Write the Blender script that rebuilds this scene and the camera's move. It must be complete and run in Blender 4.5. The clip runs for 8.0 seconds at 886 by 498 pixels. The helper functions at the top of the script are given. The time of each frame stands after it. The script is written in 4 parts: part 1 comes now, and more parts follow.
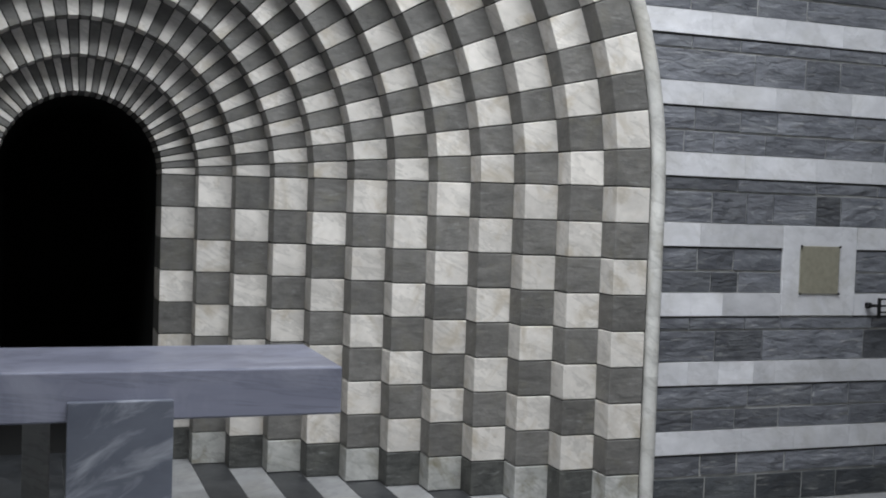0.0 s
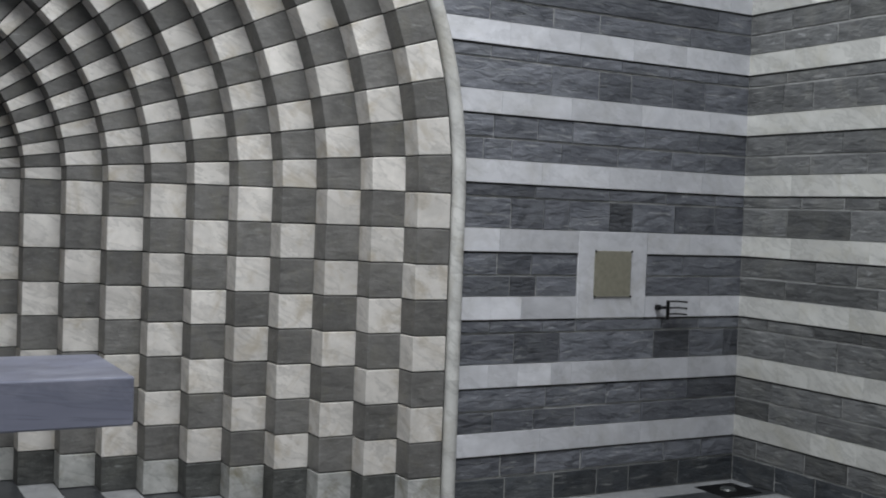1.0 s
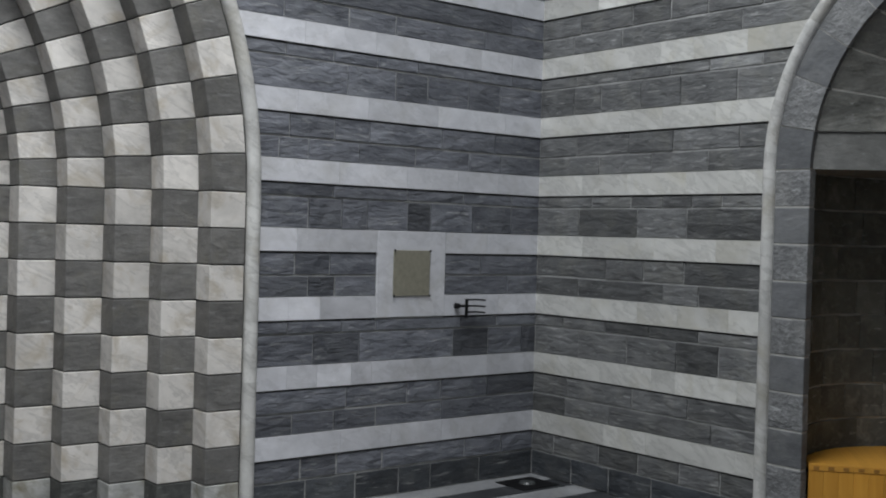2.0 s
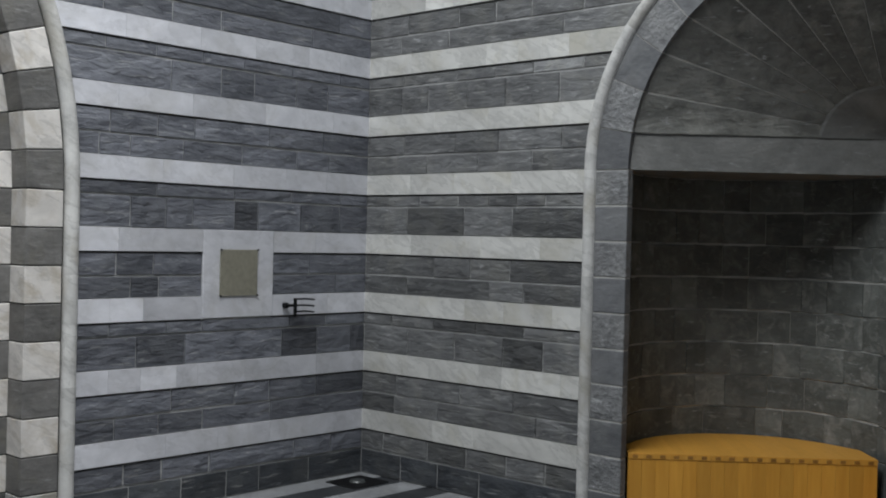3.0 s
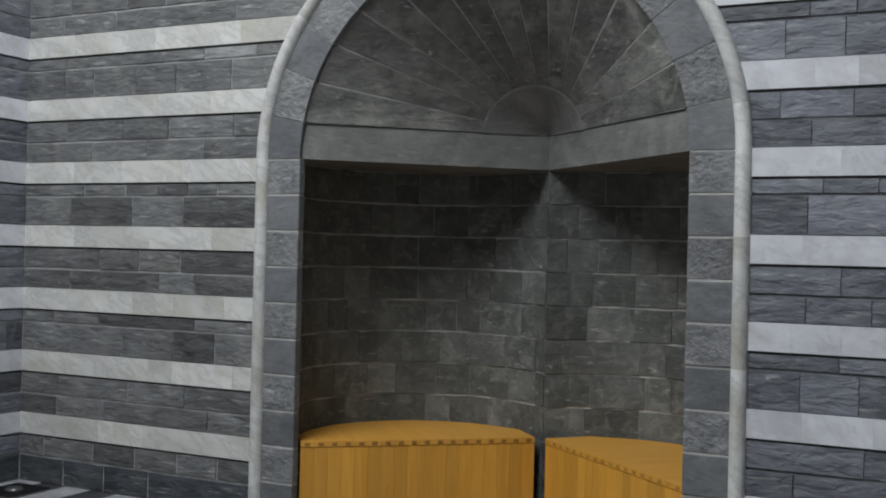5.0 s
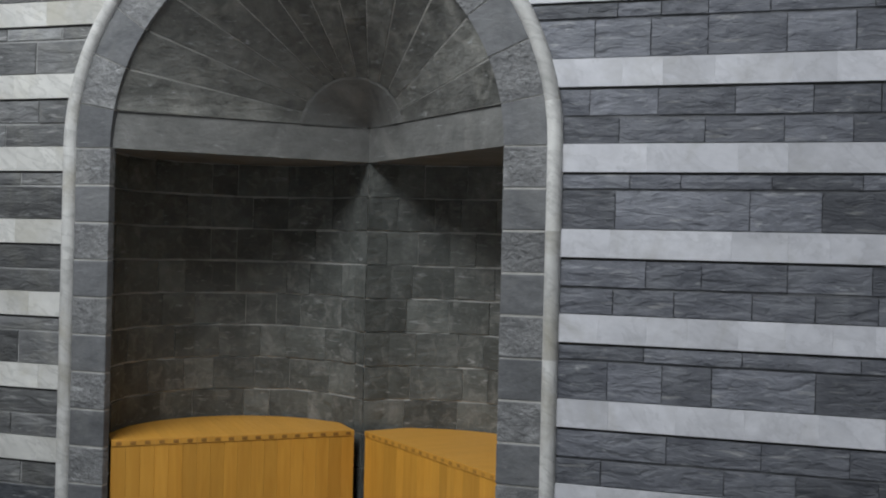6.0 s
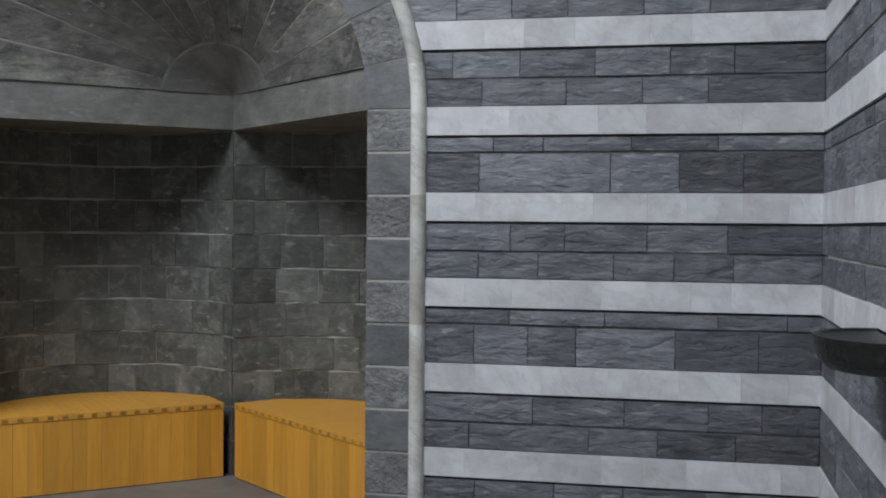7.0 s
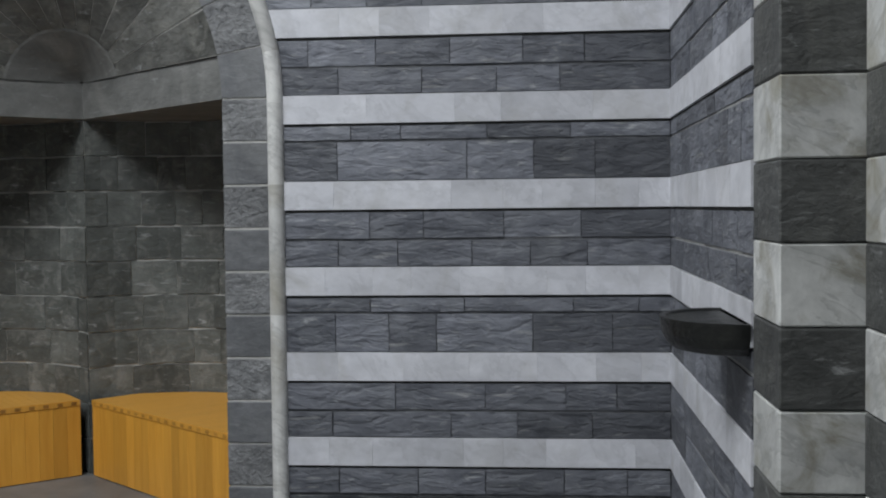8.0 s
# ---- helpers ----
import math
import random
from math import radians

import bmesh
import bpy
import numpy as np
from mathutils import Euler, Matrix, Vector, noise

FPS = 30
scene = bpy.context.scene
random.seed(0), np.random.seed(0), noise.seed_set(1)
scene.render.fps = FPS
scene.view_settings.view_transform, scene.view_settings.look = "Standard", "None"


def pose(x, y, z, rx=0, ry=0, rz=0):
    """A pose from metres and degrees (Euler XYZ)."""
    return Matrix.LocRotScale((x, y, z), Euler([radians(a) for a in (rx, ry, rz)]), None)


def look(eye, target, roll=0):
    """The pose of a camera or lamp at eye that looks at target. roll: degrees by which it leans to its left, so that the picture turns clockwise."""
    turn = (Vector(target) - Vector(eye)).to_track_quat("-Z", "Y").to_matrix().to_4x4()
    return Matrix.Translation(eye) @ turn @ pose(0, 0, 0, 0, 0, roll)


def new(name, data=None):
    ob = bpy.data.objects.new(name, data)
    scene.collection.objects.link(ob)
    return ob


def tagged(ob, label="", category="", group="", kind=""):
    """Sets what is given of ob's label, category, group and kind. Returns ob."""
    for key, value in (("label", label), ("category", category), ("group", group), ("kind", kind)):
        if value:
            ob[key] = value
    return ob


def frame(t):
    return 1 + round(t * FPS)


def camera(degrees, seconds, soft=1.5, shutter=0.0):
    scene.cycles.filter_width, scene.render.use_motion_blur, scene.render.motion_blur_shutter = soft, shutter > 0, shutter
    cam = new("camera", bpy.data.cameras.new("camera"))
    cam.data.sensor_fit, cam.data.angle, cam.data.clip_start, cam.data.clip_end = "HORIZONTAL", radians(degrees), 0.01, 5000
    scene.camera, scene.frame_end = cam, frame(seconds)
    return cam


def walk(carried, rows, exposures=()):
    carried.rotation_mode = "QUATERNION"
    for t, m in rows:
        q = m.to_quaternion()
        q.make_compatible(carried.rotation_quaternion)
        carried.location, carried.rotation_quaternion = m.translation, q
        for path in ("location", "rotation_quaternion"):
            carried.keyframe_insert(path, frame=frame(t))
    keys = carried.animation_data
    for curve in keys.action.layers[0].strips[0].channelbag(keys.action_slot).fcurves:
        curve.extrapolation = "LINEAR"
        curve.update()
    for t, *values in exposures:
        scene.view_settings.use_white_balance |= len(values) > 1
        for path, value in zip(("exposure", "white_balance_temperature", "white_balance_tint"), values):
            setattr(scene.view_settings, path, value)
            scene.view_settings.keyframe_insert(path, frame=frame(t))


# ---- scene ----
cam = camera(43.6, 8.0, soft=2.0)
PATH = [
    (0, (-5.866, -5.874, 1.785), (-5.185, -3.995, 1.704), 1.9),
    (0.5, (-5.833, -5.872, 1.804), (-4.994, -4.058, 1.726), 1.8),
    (1, (-5.768, -5.902, 1.795), (-4.791, -4.158, 1.733), 2.1),
    (1.5, (-5.726, -5.909, 1.73), (-4.623, -4.242, 1.697), 2.6),
    (2, (-5.644, -5.957, 1.702), (-4.397, -4.394, 1.677), 1.6),
    (2.2, (-5.642, -5.961, 1.703), (-4.337, -4.445, 1.68), 1.5),
    (3.5, (-5.673, -5.941, 1.68), (-4.113, -4.689, 1.674), 1.6),
    (4, (-5.639, -5.953, 1.633), (-3.997, -4.811, 1.649), 1.9),
    (5.3, (-5.574, -6.046, 1.588), (-3.745, -5.237, 1.601), 1.6),
    (5.5, (-5.564, -6.061, 1.588), (-3.711, -5.309, 1.608), 1.9),
    (6, (-5.535, -6.09, 1.608), (-3.631, -5.478, 1.606), 1.4),
    (6.5, (-5.511, -6.121, 1.597), (-3.579, -5.603, 1.57), 1.0),
    (7, (-5.471, -6.171, 1.553), (-3.514, -5.762, 1.511), 0.5),
    (7.5, (-5.469, -6.193, 1.547), (-3.49, -5.909, 1.502), 0.2),
    (7.6, (-5.477, -6.187, 1.544), (-3.493, -5.939, 1.513), 0.3),
    (8, (-5.493, -6.197, 1.587), (-3.502, -6.03, 1.511), -0.6),
]
walk(cam, [(t, look(eye, target, roll)) for t, eye, target, roll in PATH], [(0, 0.27), (1, 0.0), (2, -0.1), (3.5, 0.06), (5.5, 0.29), (6.5, 0.38), (8, 0.34)])

# ---------------------------------------------------------------- light
FLOOR = -0.04
ROOM_X, ROOM_Y, ROOM_H = -11.26, -6.86, 7.0     # east wall at x=0, north wall at y=0
world = bpy.data.worlds.new("world")
scene.world = world
world.use_nodes = True
wn = world.node_tree.nodes
sky = wn.new("ShaderNodeTexSky")
sky.sky_type = "NISHITA"
sky.sun_disc = False
sky.sun_elevation, sky.sun_rotation = radians(50), radians(200)
wn["Background"].inputs["Strength"].default_value = 0.08
world.node_tree.links.new(sky.outputs[0], wn["Background"].inputs["Color"])
sun = new("sun", bpy.data.lights.new("sun", "SUN"))
sun.data.energy, sun.data.angle = 0.6, radians(15)
sun.matrix_world = look((-7, -8, 14), (-5, -3, 0))
roof_light = new("roof_light", bpy.data.lights.new("roof_light", "AREA"))
roof_light.data.shape, roof_light.data.size, roof_light.data.size_y = "RECTANGLE", 4.4, 3.3
roof_light.data.energy, roof_light.data.color = 500, (0.93, 0.97, 1.0)
roof_light.matrix_world = pose(-4.5, -2.6, ROOM_H - 0.05)


# ---------------------------------------------------------------- materials
def material(name):
    m = bpy.data.materials.new(name)
    m.use_nodes = True
    nt = m.node_tree
    return m, nt, nt.nodes["Principled BSDF"]


def node(nt, kind, **values):
    n = nt.nodes.new(kind)
    for k, v in values.items():
        n.inputs[k.replace("_", " ")].default_value = v
    return n


def mapped(nt, scale, shift=True):
    """World position, scaled, and moved by the object's random number."""
    geo = nt.nodes.new("ShaderNodeNewGeometry")
    vm = nt.nodes.new("ShaderNodeVectorMath")
    vm.operation = "MULTIPLY_ADD"
    nt.links.new(geo.outputs["Position"], vm.inputs[0])
    vm.inputs[1].default_value = scale
    if shift:
        info = nt.nodes.new("ShaderNodeObjectInfo")
        mul = nt.nodes.new("ShaderNodeMath")
        mul.operation = "MULTIPLY"
        mul.inputs[1].default_value = 37.0
        nt.links.new(info.outputs["Random"], mul.inputs[0])
        nt.links.new(mul.outputs[0], vm.inputs[2])
    return vm.outputs[0]


def slanted(nt, way):
    """Position turned about both level axes and stretched: streaks that run aslant."""
    mp = nt.nodes.new("ShaderNodeMapping")
    mp.vector_type = "TEXTURE"
    mp.inputs["Rotation"].default_value = (radians(way[3]), radians(way[3]), 0)
    mp.inputs["Scale"].default_value = [1 / w for w in way[:3]]
    nt.links.new(mapped(nt, (1.0, 1.0, 1.0)), mp.inputs["Vector"])
    return mp.outputs[0]


def noise_tex(nt, vec, scale, detail=4.0, rough=0.55, distortion=0.0):
    n = node(nt, "ShaderNodeTexNoise", Scale=scale, Detail=detail, Roughness=rough, Distortion=distortion)
    nt.links.new(vec, n.inputs["Vector"])
    return n.outputs["Fac"]


def ramp(nt, fac, stops):
    r = nt.nodes.new("ShaderNodeValToRGB")
    el = r.color_ramp.elements
    while len(el) < len(stops):
        el.new(0.5)
    for e, (p, c) in zip(el, stops):
        e.position = p
        e.color = (*c, 1) if isinstance(c, tuple) else (c, c, c, 1)
    nt.links.new(fac, r.inputs["Fac"])
    return r.outputs["Color"]


def mix(nt, mode, fac, a, b):
    n = nt.nodes.new("ShaderNodeMix")
    n.data_type, n.blend_type = "RGBA", mode
    for sock, v in ((n.inputs["Factor"], fac), (n.inputs["A"], a), (n.inputs["B"], b)):
        if isinstance(v, (int, float)):
            sock.default_value = v if sock.name == "Factor" else (v, v, v, 1)
        elif isinstance(v, tuple):
            sock.default_value = (*v, 1)
        else:
            nt.links.new(v, sock)
    return n.outputs["Result"]


def bump(nt, bsdf, heights):
    last = None
    for h, strength, dist in heights:
        b = node(nt, "ShaderNodeBump", Strength=strength, Distance=dist)
        nt.links.new(h, b.inputs["Height"])
        if last:
            nt.links.new(last, b.inputs["Normal"])
        last = b.outputs["Normal"]
    nt.links.new(last, bsdf.inputs["Normal"])


def stone_material(name, tones, spread, rough, grain, relief, stain=(0.5, 0.5, 0.5), stain_amount=0.0,
                   speck=0.0, along=(1.0, 1.0, 4.0), vein=0.0, grit=0.55, cleft=0.0, vein_way=(2.0, 2.0, 7.0, 25.0), ledge=0.0, stain_scale=2.3, stain_way=None, peck=0.0):
    """tones: dark and light colour; spread: brightness from piece to piece; grain: noise scale; relief: bump in metres."""
    m, nt, bsdf = material(name)
    vec = mapped(nt, along)
    flat = mapped(nt, (1.0, 1.0, 1.0))
    big = noise_tex(nt, vec, grain * 0.25, 5, 0.6, 0.6)
    fine = noise_tex(nt, vec, grain, 6, 0.7, 0.3)
    col = ramp(nt, big, [(0.3, tones[0]), (0.7, tones[1])])
    col = mix(nt, "MULTIPLY", grit, col, ramp(nt, fine, [(0.25, 0.55), (0.75, 1.35)]))
    info = nt.nodes.new("ShaderNodeObjectInfo")
    col = mix(nt, "MULTIPLY", 1.0, col, ramp(nt, info.outputs["Random"], [(0.0, 1 - spread), (1.0, 1 + spread)]))
    if vein:
        v = noise_tex(nt, slanted(nt, vein_way), 1.6, 7, 0.6, 0.35)
        lines = ramp(nt, v, [(0.40, 1.0), (0.47, 1 - vein * 0.5), (0.495, 1 - vein), (0.515, 1.0)])
        soft = ramp(nt, noise_tex(nt, slanted(nt, vein_way), 0.8, 5, 0.6, 0.3), [(0.3, 1 - vein * 0.8), (0.65, 1.0)])
        col = mix(nt, "MULTIPLY", 1.0, mix(nt, "MULTIPLY", 1.0, col, lines), soft)
    if stain_amount:
        st = noise_tex(nt, slanted(nt, stain_way) if stain_way else flat, stain_scale, 5, 0.65, 0.8)
        col = mix(nt, "MIX", ramp(nt, st, [(0.5, 0.0), (0.75, stain_amount)]), col, stain)
    if speck:
        sp = noise_tex(nt, mapped(nt, (1.0, 1.0, 4.0)), 9.0, 5, 0.62, 0.7)
        col = mix(nt, "MIX", ramp(nt, sp, [(0.61, 0.0), (0.72, speck * 0.8)]), col, (0.38, 0.39, 0.39))
    if ledge:
        quartz = noise_tex(nt, mapped(nt, (1.0, 1.0, 9.0)), 5.0, 3, 0.5, 0.3)
        col = mix(nt, "MIX", ramp(nt, quartz, [(0.63, 0.0), (0.70, 0.42)]), col, (0.40, 0.40, 0.39))
    col = mix(nt, "MULTIPLY", 1.0, col, info.outputs["Color"])
    nt.links.new(col, bsdf.inputs["Base Color"])
    nt.links.new(ramp(nt, fine, [(0.2, rough - 0.1), (0.8, rough + 0.1)]), bsdf.inputs["Roughness"])
    heights = [(big, 0.6, relief * 2.0), (fine, 0.7, relief)]
    if cleft:
        mid = noise_tex(nt, mapped(nt, (1.0, 1.0, 1.8)), 12.0, 6, 0.6, 0.2)
        heights.append((mid, 1.0, cleft))
    if peck:
        heights.append((noise_tex(nt, flat, 34.0, 2, 0.5, 0.6), 1.0, peck))
    if ledge:
        lv = noise_tex(nt, mapped(nt, (1.0, 1.0, 3.2)), 6.0, 4, 0.55, 0.3)
        shelves = ramp(nt, lv, [(0.3, 0.0), (0.42, 0.3), (0.47, 0.55), (0.56, 0.65), (0.62, 0.9), (0.7, 1.0)])
        heights.append((shelves, 1.0, ledge))
    bump(nt, bsdf, heights)
    return m


MARBLE = stone_material("white_marble", ((0.60, 0.605, 0.642), (0.775, 0.778, 0.818)), 0.09, 0.5, 6, 0.0012,
                        (0.42, 0.41, 0.38), 0.5, 0.0, (1, 1, 1.6), 0.12, 0.34, vein_way=(2.0, 2.0, 4.0, 25.0))
MARBLE_RING = stone_material("warm_white_marble", ((0.71, 0.678, 0.64), (0.86, 0.825, 0.782)), 0.13, 0.5, 6, 0.0015,
                             (0.46, 0.40, 0.31), 0.9, 0.0, (1, 1, 1.3), 0.22, 0.40, stain_scale=4.5)
GNEISS = stone_material("dark_gneiss", ((0.092, 0.098, 0.116), (0.188, 0.196, 0.222)), 0.10, 0.6, 15, 0.004,
                        (0.21, 0.22, 0.235), 0.6, 0.8, (1, 1, 2.0), 0.0, 0.4, 0.004, ledge=0.0085, stain_scale=4.0)
GNEISS_GREY = stone_material("grey_gneiss", ((0.090, 0.092, 0.094), (0.178, 0.181, 0.182)), 0.10, 0.6, 15, 0.004,
                             (0.22, 0.218, 0.195), 0.6, 0.8, (1, 1, 2.0), 0.0, 0.4, 0.004, ledge=0.0085, stain_scale=4.0)
MARBLE_CREAM = stone_material("cream_white_marble", ((0.57, 0.565, 0.54), (0.73, 0.725, 0.69)), 0.09, 0.5, 6, 0.0012,
                              (0.46, 0.43, 0.33), 0.6, 0.0, (1, 1, 1.6), 0.2, 0.25)
GNEISS_DAMP = stone_material("damp_dark_gneiss", ((0.034, 0.039, 0.047), (0.080, 0.086, 0.094)), 0.15, 0.5, 15, 0.004,
                             (0.12, 0.12, 0.11), 0.4, 0.4, (1, 1, 2.2), 0.0, 0.6, 0.004, ledge=0.006, stain_scale=4.0)
GNEISS_DEEP = stone_material("deep_grey_gneiss", ((0.045, 0.047, 0.045), (0.10, 0.102, 0.098)), 0.15, 0.6, 18, 0.005,
                             (0.17, 0.17, 0.15), 0.5, 0.6, (1, 1, 1.5), 0.0, 0.9, 0.012)
MARBLE_GREY = stone_material("weathered_grey_marble", ((0.40, 0.405, 0.39), (0.66, 0.66, 0.64)), 0.12, 0.55, 9, 0.002,
                             (0.20, 0.18, 0.115), 0.95, 0.0, (1, 1, 1.0), 0.25, 0.6, stain_scale=5.0)
GNEISS_CUT = stone_material("cut_dark_gneiss", ((0.118, 0.115, 0.110), (0.208, 0.203, 0.194)), 0.2, 0.55, 14, 0.002,
                            (0.18, 0.170, 0.135), 0.6, 0.5, (1, 1, 1.8), 0.0, 0.6, 0.009, stain_scale=5.0)
BORDER = stone_material("pecked_gneiss", ((0.120, 0.122, 0.126), (0.245, 0.248, 0.25)), 0.12, 0.65, 24, 0.010,
                        (0.30, 0.30, 0.29), 0.5, 0.95, (1, 1, 1.3), 0.0, 0.95, 0.012, peck=0.010)
PECKED_LIGHT = stone_material("smooth_grey_gneiss", ((0.105, 0.109, 0.115), (0.165, 0.169, 0.176)), 0.14, 0.6, 18, 0.003,
                              (0.26, 0.26, 0.25), 0.4, 0.4, (1, 1, 1.6), 0.0, 0.6, 0.006)
NICHE = stone_material("brown_grey_gneiss", ((0.069, 0.075, 0.069), (0.150, 0.160, 0.150)), 0.12, 0.7, 12, 0.004,
                       (0.30, 0.30, 0.285), 0.6, 0.95, (1, 1, 1.2), 0.0, 0.65, 0.010, stain_scale=10.0)
FAN = stone_material("streaked_grey_gneiss", ((0.085, 0.086, 0.079), (0.205, 0.205, 0.190)), 0.25, 0.7, 13, 0.005,
                     (0.34, 0.335, 0.30), 0.6, 0.95, (1, 1, 1.3), 0.0, 0.8, 0.012, stain_scale=5.0)
LINTEL = stone_material("grey_lintel_gneiss", ((0.125, 0.126, 0.120), (0.195, 0.195, 0.187)), 0.08, 0.7, 10, 0.003,
                        (0.30, 0.295, 0.275), 0.6, 0.6, (1, 1, 1.2), 0.0, 0.6, 0.008)
NICHE_MORTAR = stone_material("grey_niche_mortar", ((0.34, 0.335, 0.315), (0.56, 0.55, 0.52)), 0.0, 0.85, 30, 0.003)
MORTAR = stone_material("pale_mortar", ((0.27, 0.272, 0.27), (0.45, 0.45, 0.44)), 0.0, 0.85, 30, 0.003)
GREY_MORTAR = stone_material("grey_mortar", ((0.09, 0.093, 0.1), (0.17, 0.175, 0.185)), 0.0, 0.85, 30, 0.003)
DARK_MORTAR = stone_material("shaded_joint_mortar", ((0.03, 0.03, 0.028), (0.06, 0.06, 0.056)), 0.0, 0.85, 30, 0.003)
ALTAR = stone_material("blue_grey_marble", ((0.183, 0.19, 0.25), (0.245, 0.255, 0.33)), 0.03, 0.35, 3, 0.0006,
                       (0.33, 0.34, 0.41), 0.6, 0.0, (0.35, 1, 5.0), 0.22, 0.15, 0.0, (0.5, 1.0, 9.0, 6.0))
ALTAR_BLOCK = stone_material("dark_veined_blue_marble", ((0.085, 0.094, 0.125), (0.155, 0.168, 0.205)), 0.03, 0.35, 3, 0.0006,
                             (0.40, 0.42, 0.47), 0.9, 0.0, (0.9, 1, 2.6), 0.0, 0.3, stain_way=(0.7, 0.7, 3.4, -28.0), stain_scale=2.2)
ALTAR_POST = stone_material("pale_marble_post", ((0.30, 0.30, 0.29), (0.44, 0.44, 0.43)), 0.03, 0.4, 4, 0.0006,
                            (0.2, 0.2, 0.19), 0.5, 0.0, (1, 1, 0.5), 0.2, 0.3)
TRIM = stone_material("cream_marble_moulding", ((0.58, 0.575, 0.555), (0.73, 0.725, 0.70)), 0.14, 0.45, 7, 0.001,
                      (0.34, 0.31, 0.24), 0.75, 0.0, (1, 1, 0.8), 0.22, 0.5)
BLACK = stone_material("black_polished_granite", ((0.003, 0.0033, 0.003), (0.016, 0.017, 0.015)), 0.0, 0.35, 26, 0.003,
                       (0.045, 0.045, 0.035), 0.6, 0.0, (1, 1, 1), 0.0, 0.8, 0.012)
FLOOR_GREY = stone_material("grey_floor_stone", ((0.10, 0.10, 0.10), (0.16, 0.16, 0.155)), 0.1, 0.5, 10, 0.001,
                            (0.26, 0.25, 0.23), 0.3, 0.2, (1, 1, 1))


def wood_material(name, dark, light, spread=0.18):
    m, nt, bsdf = material(name)
    vec = mapped(nt, (9.0, 9.0, 0.8))
    g = noise_tex(nt, vec, 3.0, 6, 0.6, 0.8)
    col = ramp(nt, g, [(0.3, dark), (0.7, light)])
    info = nt.nodes.new("ShaderNodeObjectInfo")
    col = mix(nt, "MULTIPLY", 1.0, col, ramp(nt, info.outputs["Random"], [(0.0, 1 - spread), (1.0, 1 + spread * 0.6)]))
    nt.links.new(col, bsdf.inputs["Base Color"])
    bsdf.inputs["Roughness"].default_value = 0.42
    bump(nt, bsdf, [(g, 0.3, 0.001)])
    return m


LARCH = wood_material("oiled_larch", (0.62, 0.285, 0.036), (0.72, 0.36, 0.055))
LARCH_SEAT = wood_material("worn_larch_seat", (0.62, 0.30, 0.046), (0.70, 0.35, 0.058), 0.06)
LARCH_PALE_END = wood_material("pale_larch_end_grain", (0.42, 0.19, 0.03), (0.52, 0.25, 0.04))
LARCH_END = wood_material("larch_end_grain", (0.27, 0.12, 0.022), (0.38, 0.18, 0.035))


def plain_material(name, colour, rough, metal=0.0):
    m, nt, bsdf = material(name)
    n = noise_tex(nt, mapped(nt, (1, 1, 1)), 30.0, 4)
    nt.links.new(mix(nt, "MULTIPLY", 0.5, colour, ramp(nt, n, [(0.3, 0.7), (0.7, 1.2)])), bsdf.inputs["Base Color"])
    bsdf.inputs["Roughness"].default_value, bsdf.inputs["Metallic"].default_value = rough, metal
    return m


IRON = plain_material("black_iron", (0.012, 0.012, 0.013), 0.5, 0.6)
# near-black colour that stands in for the darkness inside the arch recess
RECESS_DARK = plain_material("painted_recess_darkness", (0.006, 0.006, 0.006), 0.9)
PAPER = plain_material("khaki_board", (0.25, 0.237, 0.185), 0.6)
PLASTER = plain_material("grey_plaster", (0.14, 0.14, 0.14), 0.9)

# striped stone of the walls high up and behind
STRIPED, _nt, _b = material("striped_stone")
_g = _nt.nodes.new("ShaderNodeNewGeometry")
_s = _nt.nodes.new("ShaderNodeSeparateXYZ")
_nt.links.new(_g.outputs["Position"], _s.inputs[0])
_m1 = node(_nt, "ShaderNodeMath")
_m1.operation = "SUBTRACT"
_nt.links.new(_s.outputs["Z"], _m1.inputs[0])
_m1.inputs[1].default_value = 0.287 - 0.43
_m2 = node(_nt, "ShaderNodeMath")
_m2.operation = "MODULO"
_nt.links.new(_m1.outputs[0], _m2.inputs[0])
_m2.inputs[1].default_value = 0.43
_m3 = node(_nt, "ShaderNodeMath")
_m3.operation = "LESS_THAN"
_nt.links.new(_m2.outputs[0], _m3.inputs[0])
_m3.inputs[1].default_value = 0.143
_n = noise_tex(_nt, mapped(_nt, (1, 1, 3), False), 12.0, 5)
_c = mix(_nt, "MIX", _m3.outputs[0], (0.12, 0.125, 0.135), (0.6, 0.6, 0.58))
_nt.links.new(mix(_nt, "MULTIPLY", 0.5, _c, ramp(_nt, _n, [(0.3, 0.7), (0.7, 1.3)])), _b.inputs["Base Color"])
_b.inputs["Roughness"].default_value = 0.6


# ---------------------------------------------------------------- building blocks
def thing(name, mesh=None, **tags):
    return tagged(new(name, mesh), **tags)


def finish(bm, name, mat, smooth=False):
    me = bpy.data.meshes.new(name)
    bmesh.ops.recalc_face_normals(bm, faces=bm.faces)
    for f in bm.faces:
        f.smooth = smooth
    bm.to_mesh(me)
    bm.free()
    me.materials.append(mat)
    return me


def part(name, bm, mat, parent, label="", smooth=False):
    ob = new(name, finish(bm, name, mat, smooth))
    ob.parent = parent
    if label:
        ob["label"] = label
    return ob


HEX_FACES = ((0, 1, 2, 3), (7, 6, 5, 4), (0, 4, 5, 1), (1, 5, 6, 2), (2, 6, 7, 3), (3, 7, 4, 0))


